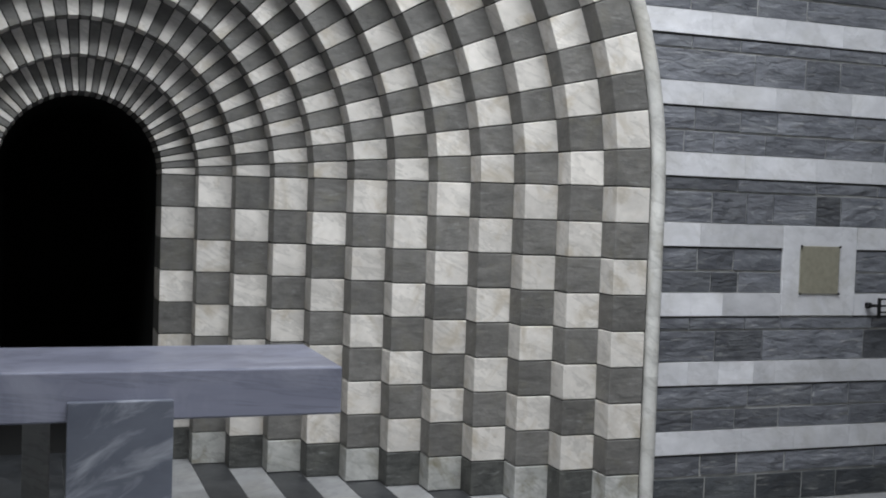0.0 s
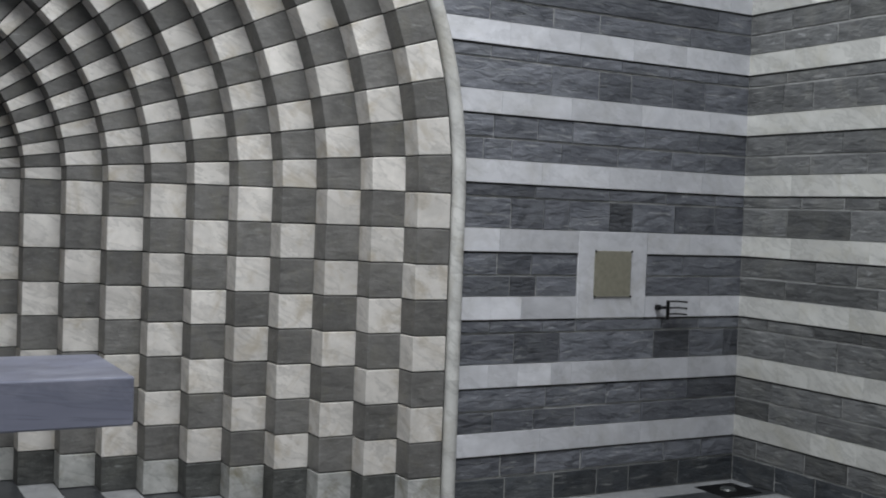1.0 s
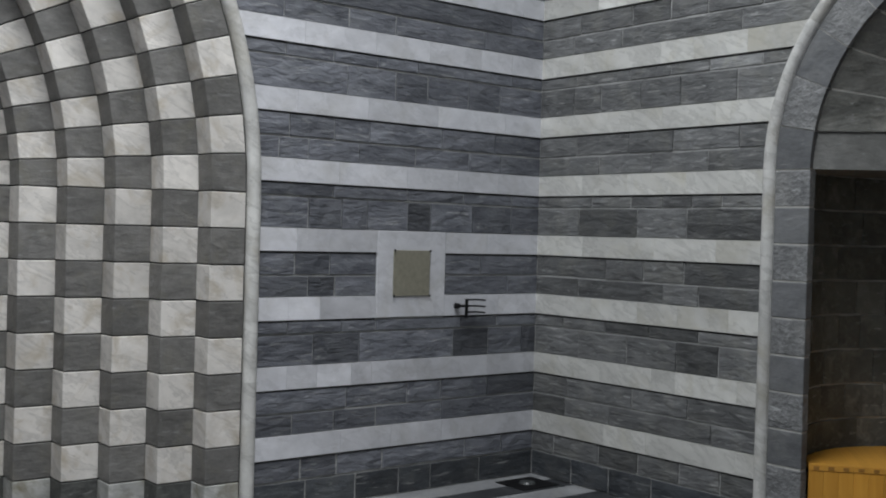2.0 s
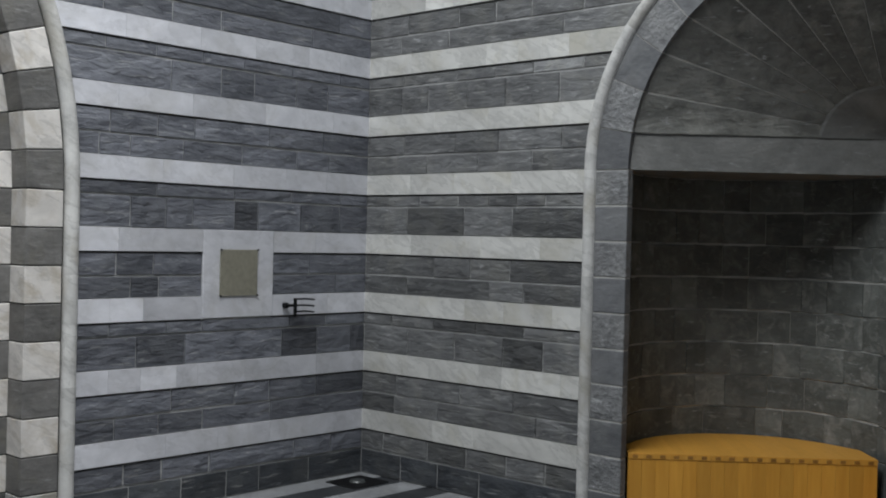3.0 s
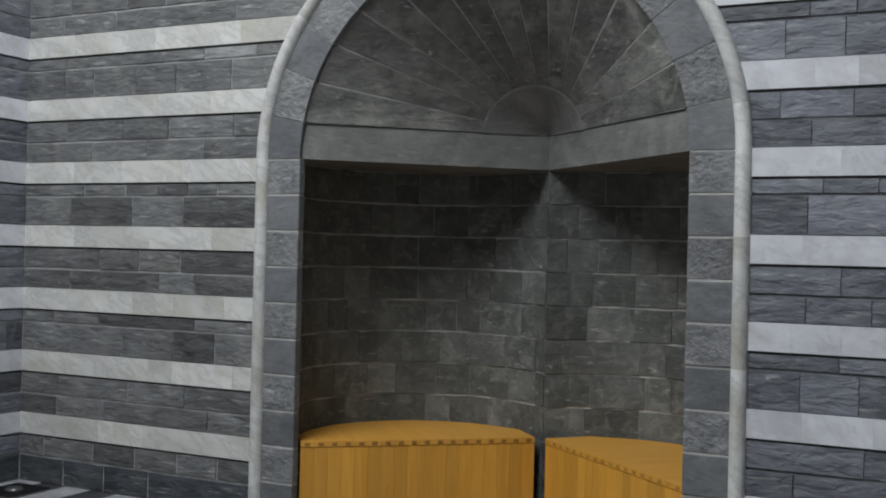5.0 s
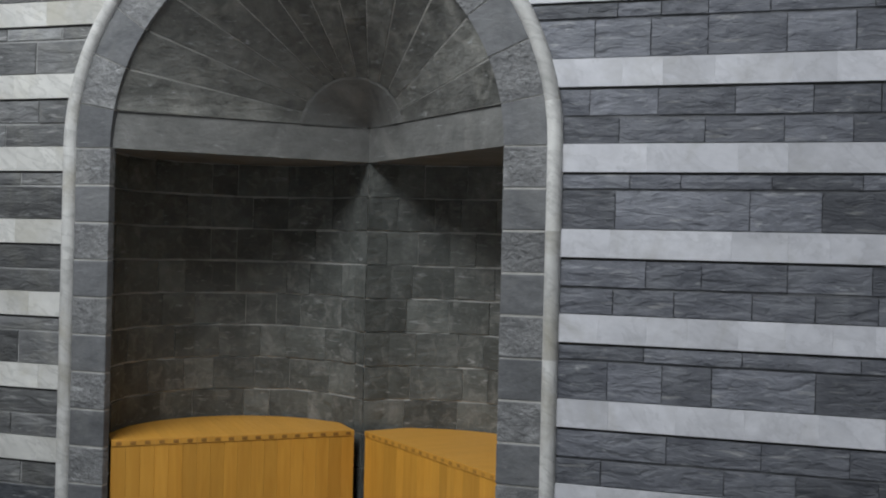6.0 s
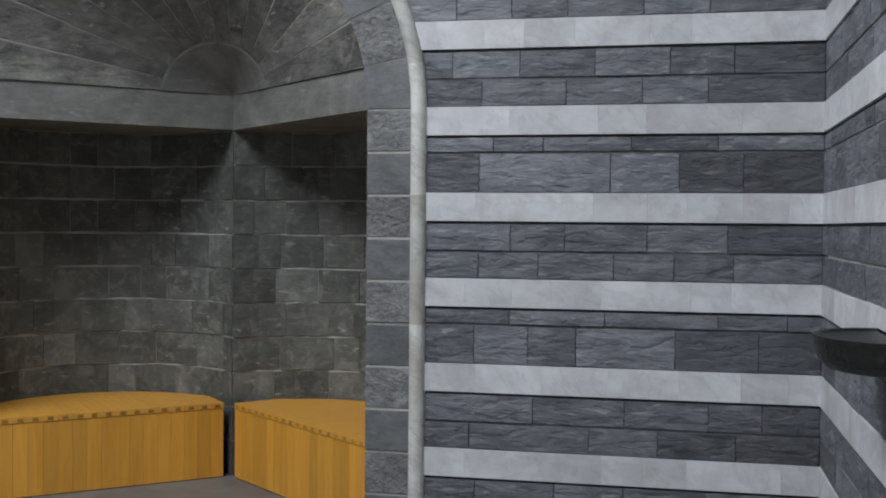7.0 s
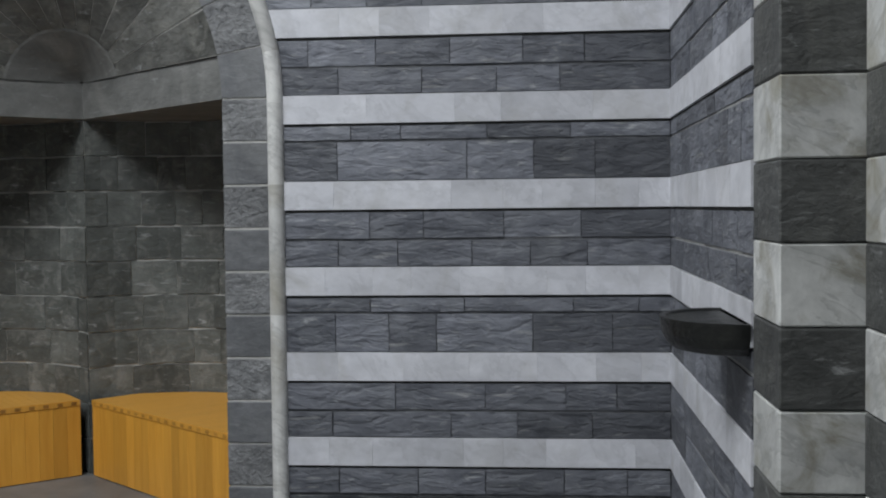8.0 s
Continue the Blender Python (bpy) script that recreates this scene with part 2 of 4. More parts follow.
def hexa_bm(pts, bevel=0.004, segments=1):
    """A block from eight corners: four of one face in order, then the four opposite ones."""
    bm = bmesh.new()
    vs = [bm.verts.new(p) for p in pts]
    for f in HEX_FACES:
        bm.faces.new([vs[i] for i in f])
    if bevel:
        bmesh.ops.bevel(bm, geom=list(bm.edges), offset=bevel, segments=segments, affect="EDGES", profile=0.5, clamp_overlap=True)
    return bm


def box_bm(x0, x1, y0, y1, z0, z1, bevel=0.004, segments=1):
    return hexa_bm([(x0, y0, z0), (x1, y0, z0), (x1, y1, z0), (x0, y1, z0),
                    (x0, y0, z1), (x1, y0, z1), (x1, y1, z1), (x0, y1, z1)], bevel, segments)


def add_box(bm, x0, x1, y0, y1, z0, z1):
    vs = [bm.verts.new(p) for p in ((x0, y0, z0), (x1, y0, z0), (x1, y1, z0), (x0, y1, z0),
                                    (x0, y0, z1), (x1, y0, z1), (x1, y1, z1), (x0, y1, z1))]
    for f in HEX_FACES:
        bm.faces.new([vs[i] for i in f])


def prism_bm(outline, z0, z1):
    bm = bmesh.new()
    low = [bm.verts.new((x, y, z0)) for x, y in outline]
    high = [bm.verts.new((x, y, z1)) for x, y in outline]
    n = len(outline)
    bm.faces.new(low[::-1])
    bm.faces.new(high)
    for i in range(n):
        bm.faces.new((low[i], low[(i + 1) % n], high[(i + 1) % n], high[i]))
    return bm


rnd = random.Random(7)


def split_stone(name, parent, frame_of, ub0, ub1, ut0, ut1, v0, v1, proud, mat, depth=0.06, rough=0.004, nx=4, ny=2, bev=0.004, tone=1.0):
    """A wall stone with an uneven face. frame_of maps (along, up, out) to the world; b and t: lower and upper ends."""
    verts, faces = [], []

    worn = {(i, j): rnd.uniform(0.0, 0.5) * rough for i in range(nx + 1) for j in range(ny + 1)}

    def uv(i, j, inset):
        a, b = i / nx, j / ny
        u0, u1 = ub0 + (ut0 - ub0) * b, ub1 + (ut1 - ub1) * b
        w = worn[i, j]
        return (u0 + inset + (u1 - u0 - 2 * inset) * a + (w if i == 0 else -w if i == nx else 0),
                v0 + inset + (v1 - v0 - 2 * inset) * b + (w if j == 0 else -w if j == ny else 0))

    tilt = rnd.uniform(-rough, rough) * 0.6
    for j in range(ny + 1):
        for i in range(nx + 1):
            u, v = uv(i, j, bev)
            edge = i in (0, nx) or j in (0, ny)
            verts.append(frame_of(u, v, proud + tilt * (j / ny - 0.5) + rnd.uniform(-0.4 * rough, rough * (0.1 if edge else 1.0))))
    for j in range(ny):
        for i in range(nx):
            a = j * (nx + 1) + i
            faces.append((a, a + 1, a + nx + 2, a + nx + 1))
    ring = [(i, 0) for i in range(nx)] + [(nx, j) for j in range(ny)] + [(i, ny) for i in range(nx, 0, -1)] + [(0, j) for j in range(ny, 0, -1)]
    base = len(verts)
    for i, j in ring:
        u, v = uv(i, j, 0)
        verts.append(frame_of(u, v, proud - bev - rough))
    back = len(verts)
    for i, j in ring:
        u, v = uv(i, j, 0)
        verts.append(frame_of(u, v, -depth))
    n = len(ring)
    for q in range(n):
        r = (q + 1) % n
        a, b = ring[q][1] * (nx + 1) + ring[q][0], ring[r][1] * (nx + 1) + ring[r][0]
        faces.append((a, base + q, base + r, b))
        faces.append((base + q, back + q, back + r, base + r))
    me = bpy.data.meshes.new(name)
    me.from_pydata([tuple(p) for p in verts], [], faces)
    me.materials.append(mat)
    ob = new(name, me)
    ob.parent = parent
    tone = tone ** 1.5
    ob.color = (tone, tone, tone, 1)
    return ob


P = 0.43


def course_rows(top):
    """(z0, z1, is white) from the floor up: a white course, then two dark ones, alternately even and uneven."""
    rows = [(FLOOR, 0.143, False), (0.143, 0.287, False)]
    k = 8
    while True:
        z = 0.287 + P * (8 - k)
        if z > top:
            return rows
        rows.append((z, z + 0.143, True))
        thin = 0.085 if k % 2 else 0.148
        rows.append((z + 0.143, z + P - thin, False))
        rows.append((z + P - thin, z + P, False))
        k -= 1


def lay_wall(parent, frame_of, u0, u1, top, skip=None, seed=1, marble=MARBLE, gneiss=GNEISS, joints=None, shades=(), tight=1.0):
    """Courses of stones from u0 to u1, which may depend on the height; skip: a rectangle left free.
    joints: upright joints by course, counted from the floor; shades: (along, up, tone) of stones that stand out."""
    global rnd
    rnd = random.Random(seed)
    rows = course_rows(top)
    for row, (z0, z1, white) in enumerate(rows):
        below_white = row + 1 < len(rows) and rows[row + 1][2]
        gap = 0.0006 if white else 0.0085 if z0 < 0.2 else 0.0052
        vb0, vb1 = z0 + gap * 0.5, z1 - (gap if white else 0.012 if below_white else 0.008)
        a0, a1, b0, b1 = u0(z0), u1(z0), u0(z1), u1(z1)
        spans = [(a0, a1, b0, b1)]
        if skip and z0 < skip[3] - 0.01 and z1 > skip[2] + 0.01:
            spans = [(a0, skip[0], b0, skip[0]), (skip[1], a1, skip[1], b1)]
        for lo0, lo1, hi0, hi1 in spans:
            low, high = max(lo0, hi0), min(lo1, hi1)
            cuts = [u for u in (joints or {}).get(row, ()) if low + 0.05 < u < high - 0.05]
            if not (joints or {}).get(row):
                u = low
                while True:
                    u += rnd.choice((rnd.uniform(0.13, 0.26), rnd.uniform(0.25, 0.48))) if white else rnd.choice((rnd.uniform(0.17, 0.3), rnd.uniform(0.26, 0.42), rnd.uniform(0.4, 0.62)))
                    if u > high - 0.12:
                        break
                    cuts.append(u)
            if white:
                split_stone("joint", parent, frame_of, lo0, lo1, lo0, lo1, z0 - 0.0125, z0 + 0.0002, -0.0015, DARK_MORTAR, depth=0.03, rough=0.0, nx=1, ny=1, bev=0.0004)
            ends = [None] + cuts + [None]
            for left, right in zip(ends, ends[1:]):
                e0, t0 = (lo0, hi0) if left is None else (left, left)
                e1, t1 = (lo1, hi1) if right is None else (right, right)
                tone = rnd.uniform(0.92, 1.04) if white else rnd.uniform(0.70, 0.84) if rnd.random() < 0.14 else rnd.uniform(0.90, 1.12)
                for u, z, shade in shades:
                    if e0 < u < e1 and z0 < z < z1:
                        tone = shade
                g = gap * (0.5 if z0 < 0.2 else 0.4) * tight
                if white:
                    split_stone("stone", parent, frame_of, e0 + g, e1 - g, t0 + g, t1 - g, vb0, vb1, 0.011 + rnd.uniform(-0.0006, 0.0006), marble, rough=0.0003, nx=1, ny=1, bev=0.0006, tone=tone)
                else:
                    split_stone("stone", parent, frame_of, e0 + g, e1 - g, t0 + g, t1 - g, vb0, vb1, rnd.uniform(0.003, 0.008), GNEISS_DAMP if z0 < 0.1 else gneiss, rough=rnd.uniform(0.003, 0.008), bev=0.002 * tight, tone=tone)


def sweep_bm(path, section):
    """section: (sideways, out) offsets; path: (point, sideways vector, out vector)."""
    bm = bmesh.new()
    rings = [[bm.verts.new(Vector(p) + Vector(s) * a + Vector(o) * b) for a, b in section] for p, s, o in path]
    n = len(section)
    for r0, r1 in zip(rings, rings[1:]):
        for i in range(n):
            bm.faces.new((r0[i], r0[(i + 1) % n], r1[(i + 1) % n], r1[i]))
    bm.faces.new(rings[0][::-1])
    bm.faces.new(rings[-1])
    return bm


HALF_ROUND = [(-1, -0.4)] + [(-math.cos(a), math.sin(a)) for a in [math.pi * i / 10 for i in range(11)]] + [(1, -0.4)]


# ---------------------------------------------------------------- north wall with its great stepped arch
XC, ZS = -5.633, 1.926               # axis and springing of the great arch
R0, RW, RD, RY = 2.989, 0.2238, 0.171, 0.0
RINGS, VOUSSOIRS = 12, 43
ROW = (ZS - FLOOR) / 9
R_OUT = R0 + RW                      # outside of the first ring
R_TRIM = R_OUT + 0.10


def arch_x(radius, z):
    return XC + (radius if z <= ZS else math.sqrt(max(0.0, radius ** 2 - (z - ZS) ** 2)))


def arch_outline(radius, steps=VOUSSOIRS):
    """(x, z) down the east leg, over the arch and down the west leg, from floor to floor."""
    pts = [(XC + radius, FLOOR)]
    pts += [(XC + radius * math.cos(math.pi * i / steps), ZS + radius * math.sin(math.pi * i / steps)) for i in range(steps + 1)]
    return pts + [(XC - radius, FLOOR)]


def arched_wall_bm(radius, x0, x1, y0, y1, top):
    """A wall from y0 to y1 with an arched opening."""
    line = arch_outline(radius, 40)
    bm = bmesh.new()

    def quad(a, b, c, d):
        lo = [bm.verts.new((x, y0, z)) for x, z in (a, b, c, d)]
        hi = [bm.verts.new((x, y1, z)) for x, z in (a, b, c, d)]
        for f in HEX_FACES:
            bm.faces.new([(lo + hi)[i] for i in f])

    quad((XC + radius, FLOOR - 0.2), (x1, FLOOR - 0.2), (x1, top), (XC + radius, top))
    quad((x0, FLOOR - 0.2), (XC - radius, FLOOR - 0.2), (XC - radius, top), (x0, top))
    for (xa, za), (xb, zb) in zip(line[1:-1], line[2:-1]):
        quad((xb, zb), (xa, za), (xa, top), (xb, top))
    return bm


VISIBLE = 3.8                        # single stones up to here
wall_north = thing("wall_north", finish(arched_wall_bm(R_OUT + 0.01, ROOM_X - 0.4, 0.45, 0.05, 0.45, ROOM_H), "wall_north", STRIPED),
                   label="wall of striped white marble and dark gneiss courses", category="wall", kind="structure")


def backing_bm(place, u_from, u_to, steps=24):
    """A mortar bed that follows an arch, from u_from(z) to u_to."""
    bm = bmesh.new()
    prev = None
    for i in range(steps + 1):
        z = FLOOR + (VISIBLE - FLOOR) * i / steps
        now = [bm.verts.new(place(u, z, n)) for u, n in ((u_from(z), -0.003), (u_to, -0.003), (u_to, -0.047), (u_from(z), -0.047))]
        if prev:
            for q in range(4):
                bm.faces.new((prev[q], prev[(q + 1) % 4], now[(q + 1) % 4], now[q]))
        else:
            bm.faces.new(now)
        prev = now
    bm.faces.new(prev)
    return bm


backing_north = thing("wall_backing_north", finish(backing_bm(lambda u, v, n: (u, -n, v), lambda z: arch_x(R_OUT + 0.05, z), 0.008), "wall_backing_north", MORTAR),
                      label="pale mortar bed behind the wall stones", category="wall", kind="structure")


def ring_point(radius, i, y, sign=1):
    """Corner i of the ring: 0 to 9 up the leg, then over the arch, then down the west leg."""
    if i <= 9:
        return Vector((XC + radius, y, FLOOR + ROW * i))
    j = i - 9
    if j <= VOUSSOIRS:
        a = math.pi * j / VOUSSOIRS
        return Vector((XC + radius * math.cos(a), y, ZS + radius * math.sin(a)))
    return Vector((XC - radius, y, ZS - ROW * (j - VOUSSOIRS)))


STEPS = 18 + VOUSSOIRS
for k in range(RINGS):
    r_in, r_out, y0, y1 = R0 - RW * k, R0 - RW * (k - 1), RY + RD * k, RY + RD * (k + (2.2 if k == RINGS - 1 else 1))
    core = bmesh.new()
    prev = None
    for i in range(STEPS + 1):
        now = [core.verts.new(ring_point(r, i, y)) for r, y in
               ((r_in + 0.02, y0 + 0.02), (r_out + 0.14, y0 + 0.02), (r_out + 0.14, y1 + 0.01), (r_in + 0.02, y1 + 0.01))]
        if prev:
            for q in range(4):
                core.faces.new((prev[q], prev[(q + 1) % 4], now[(q + 1) % 4], now[q]))
        prev = now
    ring = thing("arch_ring", finish(core, "arch_ring", DARK_MORTAR), label="stepped arch ring of chequered marble and gneiss blocks",
                 category="arch", group="stepped rings of the great arch", kind="structure")
    rr = random.Random(100 + k)
    for i in range(STEPS):
        white = (i + k) % 2 == 0
        dy, dr = rr.uniform(-0.002, 0.002), rr.uniform(-0.002, 0.002)
        pts = []
        for y in (y0 + dy, y1 + 0.012):
            for r, e in ((r_in + dr, 0), (r_out + 0.001, 0), (r_out + 0.001, 1), (r_in + dr, 1)):
                a, b = ring_point(r, i, y), ring_point(r, i + 1, y)
                gap = 0.0036
                d = (b - a).normalized() * gap
                pts.append(b - d if e else a + d)
        part("block", hexa_bm(pts, 0.0036 if k < 9 else 0.0018), (MARBLE_GREY if i in (0, STEPS - 1) else MARBLE_RING) if white else GNEISS_DEEP if i in (0, STEPS - 1) else GNEISS_CUT, ring)

# recess behind the last ring; its darkness is put into the near-black lining
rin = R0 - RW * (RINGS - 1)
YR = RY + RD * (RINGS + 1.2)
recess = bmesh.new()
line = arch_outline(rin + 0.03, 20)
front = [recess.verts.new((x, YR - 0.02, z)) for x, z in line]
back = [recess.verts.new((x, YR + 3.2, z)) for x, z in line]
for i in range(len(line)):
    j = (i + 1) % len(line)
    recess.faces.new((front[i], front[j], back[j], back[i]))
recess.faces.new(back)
thing("wall_recess", finish(recess, "wall_recess", RECESS_DARK), label="deep recess at the heart of the stepped arch, its darkness put into a near-black colour", category="recess", kind="structure")


def moulding(parent, path, half, lengths):
    section = [(a * half, b * half * 1.05) for a, b in HALF_ROUND]
    i, n = 0, 0
    while i < len(path) - 1:
        j = min(len(path) - 1, i + lengths[n % len(lengths)])
        part("moulding_piece", sweep_bm(path[i:j + 1], section), TRIM, parent, smooth=False)
        i, n = j, n + 1


north_trim = thing("trim_north", finish(box_bm(XC + R_OUT + 0.03, XC + R_OUT + 0.07, 0.02, 0.04, FLOOR, ZS, 0), "trim_north", MORTAR),
                   label="half-round cream marble moulding round the great arch", category="moulding", kind="structure")
path = []
RM = R_OUT + 0.06
for i in range(13):
    path.append(((XC + RM, 0.012, FLOOR + (ZS - FLOOR) * i / 12), (1, 0, 0), (0, -1, 0)))
for i in range(1, 60):
    a = math.pi * i / 60
    path.append(((XC + RM * math.cos(a), 0.012, ZS + RM * math.sin(a)), (math.cos(a), 0, math.sin(a)), (0, -1, 0)))
for i in range(13):
    path.append(((XC - RM, 0.012, ZS - (ZS - FLOOR) * i / 12), (-1, 0, 0), (0, -1, 0)))
moulding(north_trim, path, 0.045, (5, 4, 6, 5))

# ---------------------------------------------------------------- east wall with its arched niche
YC, NZ, NR = -3.447, 2.362, 1.18     # niche axis, springing, half width
HEAD = 2.144                          # underside of the niche's head
BR, TR_IN, TR_OUT = NR, NR + 0.235, NR + 0.315
APEX = 1.09                           # depth of the cusp


def east_y(radius, z, side):
    return YC + side * (radius if z <= HEAD else math.sqrt(max(0.0, radius ** 2 - (z - HEAD) ** 2)))


eastern = bmesh.new()


def east_quad(a, b, c, d, x0=0.05, x1=0.42):
    lo = [eastern.verts.new((x0, y, z)) for y, z in (a, b, c, d)]
    hi = [eastern.verts.new((x1, y, z)) for y, z in (a, b, c, d)]
    for f in HEX_FACES:
        eastern.faces.new([(lo + hi)[i] for i in f])


RB = NR + 0.29
east_quad((YC + RB, FLOOR - 0.2), (0.05, FLOOR - 0.2), (0.05, ROOM_H), (YC + RB, ROOM_H))
east_quad((ROOM_Y - 0.05, FLOOR - 0.2), (YC - RB, FLOOR - 0.2), (YC - RB, ROOM_H), (ROOM_Y - 0.05, ROOM_H))
for i in range(30):
    a, b = math.pi * i / 30, math.pi * (i + 1) / 30
    east_quad((YC + RB * math.cos(b), HEAD + RB * math.sin(b)), (YC + RB * math.cos(a), HEAD + RB * math.sin(a)),
              (YC + RB * math.cos(a), ROOM_H), (YC + RB * math.cos(b), ROOM_H))
wall_east = thing("wall_east", finish(eastern, "wall_east", STRIPED), label="wall of striped marble and gneiss courses round an arched niche",
                  category="wall", kind="structure")
for side, end in ((1, 0.008), (-1, ROOM_Y - 0.008)):
    thing("wall_backing_east", finish(backing_bm(lambda u, v, n: (-n, u, v), lambda z: east_y(TR_IN + 0.04, z, side), end), "wall_backing_east", MORTAR if side > 0 else GREY_MORTAR),
          label="pale mortar bed behind the wall stones", category="wall", kind="structure")
shell = bmesh.new()
for x0, x1, y0, y1, z0, z1 in ((2.0, 2.2, YC - 2.2, YC + 2.2, -0.3, 4.4), (0.42, 2.0, YC - 2.2, YC - 2.0, -0.3, 4.4),
                               (0.42, 2.0, YC + 2.0, YC + 2.2, -0.3, 4.4), (0.42, 2.0, YC - 2.0, YC + 2.0, 4.2, 4.4)):
    add_box(shell, x0, x1, y0, y1, z0, z1)
for x0, x1, y0, y1, z0, z1 in ((XC - 4.2, XC + 4.2, 5.6, 5.8, -0.3, 6.4), (XC - 4.2, XC - 4.0, 0.45, 5.6, -0.3, 6.4),
                               (XC + 4.0, XC + 4.2, 0.45, 5.6, -0.3, 6.4), (XC - 4.0, XC + 4.0, 0.45, 5.6, 6.2, 6.4)):
    add_box(shell, x0, x1, y0, y1, z0, z1)
thing("wall_shell", finish(shell, "wall_shell", DARK_MORTAR), label="outer masonry shell behind the niches", category="wall", kind="structure")

# border of pecked stones round the niche
core = bmesh.new()
prev = None
for i in range(43):
    a = math.pi * (i - 1) / 40
    y, z = (1, FLOOR) if i == 0 else (-1, FLOOR) if i == 42 else (math.cos(a), HEAD + 0.0)
    ra, rb = NR + 0.004, TR_IN + 0.01
    rise = 0.0 if i in (0, 42) else math.sin(a)
    now = [core.verts.new((x, YC + r * y, z + r * rise)) for x, r in ((-0.001, ra), (-0.001, rb), (0.05, rb), (0.05, ra))]
    if prev:
        for q in range(4):
            core.faces.new((prev[q], prev[(q + 1) % 4], now[(q + 1) % 4], now[q]))
    prev = now
border = thing("niche_border", finish(core, "niche_border", NICHE_MORTAR), label="border of alternately pecked and smooth grey stones",
               category="stone border", kind="structure")
rr = random.Random(11)
NROWS = 10
BH = (HEAD - FLOOR) / NROWS
for side in (1, -1):
    for i in range(NROWS):
        z0, z1 = FLOOR + BH * i + 0.003, FLOOR + BH * (i + 1) - 0.007
        ya, yb = YC + side * NR, YC + side * TR_IN
        part("block", box_bm(-0.006 + rr.uniform(-0.002, 0.002), 0.055, min(ya, yb), max(ya, yb), z0, z1, 0.004), BORDER if i % 2 else PECKED_LIGHT, border)
SPRING = math.asin((NZ - HEAD) / NR)
BV = 15
JOINTS = [0.0] + [SPRING + (math.pi - 2 * SPRING) * i / 13 for i in range(14)] + [math.pi]
for i in range(BV):
    a0, a1 = JOINTS[i] + 0.0030, JOINTS[i + 1] - 0.0030
    steps = 4
    proud = rr.uniform(-0.004, 0.004)
    bm = bmesh.new()
    prev = None
    for s in range(steps + 1):
        a = a0 + (a1 - a0) * s / steps
        now = [bm.verts.new((x, YC + r * math.cos(a), HEAD + r * math.sin(a))) for x, r in ((proud * 0.5 - 0.006, NR), (proud * 0.5 - 0.006, TR_IN), (0.055, TR_IN), (0.055, NR))]
        if prev:
            for q in range(4):
                bm.faces.new((prev[q], prev[(q + 1) % 4], now[(q + 1) % 4], now[q]))
        else:
            bm.faces.new(now[::-1])
        prev = now
    bm.faces.new(prev)
    part("voussoir", bm, BORDER if i % 2 else PECKED_LIGHT, border)

east_trim = thing("trim_east", finish(box_bm(0.02, 0.04, YC + TR_IN + 0.02, YC + TR_IN + 0.05, FLOOR, HEAD, 0), "trim_east", MORTAR),
                  label="half-round cream marble moulding round the niche", category="moulding", kind="structure")
path = []
RM = NR + 0.272
for i in range(11):
    path.append(((0.0, YC + RM, FLOOR + (HEAD - FLOOR) * i / 10), (0, 1, 0), (-1, 0, 0)))
for i in range(1, 40):
    a = math.pi * i / 40
    path.append(((0.0, YC + RM * math.cos(a), HEAD + RM * math.sin(a)), (0, math.cos(a), math.sin(a)), (-1, 0, 0)))
for i in range(11):
    path.append(((0.0, YC - RM, HEAD - (HEAD - FLOOR) * i / 10), (0, -1, 0), (-1, 0, 0)))
moulding(east_trim, path, 0.042, (3, 4, 3, 5))

# the niche: two curved bays that meet in a cusp
SAG = 0.80


def bay_arc(side, steps, grow=0.0):
    """Points of the curved back of a bay, from its jamb to the cusp. side: 1 for the north bay, -1 for the south one."""
    j, c = Vector((0.03, YC + side * NR)), Vector((APEX, YC))
    mid, half = (j + c) / 2, (c - j).length / 2
    radius = (half ** 2 + SAG ** 2) / (2 * SAG)
    out = Vector((c - j).yx)
    out = Vector((1, side)) if abs(out.x) < 1e-9 else Vector((abs(out.x), side * abs(out.y))).normalized()
    centre = mid + out * (SAG - radius)
    a0 = math.atan2((j - centre).y, (j - centre).x)
    a1 = math.atan2((c - centre).y, (c - centre).x)
    if side > 0:
        while a1 > a0:
            a1 -= 2 * math.pi
    else:
        while a1 < a0:
            a1 += 2 * math.pi
    pts = []
    for i in range(steps + 1):
        a = a0 + (a1 - a0) * i / steps
        x, y = centre.x + (radius + grow) * math.cos(a), centre.y + (radius + grow) * math.sin(a)
        pts.append((max(0.05 if grow > 0 else 0.03, x), YC + side * max(0.0015, side * (y - YC))))
    return pts


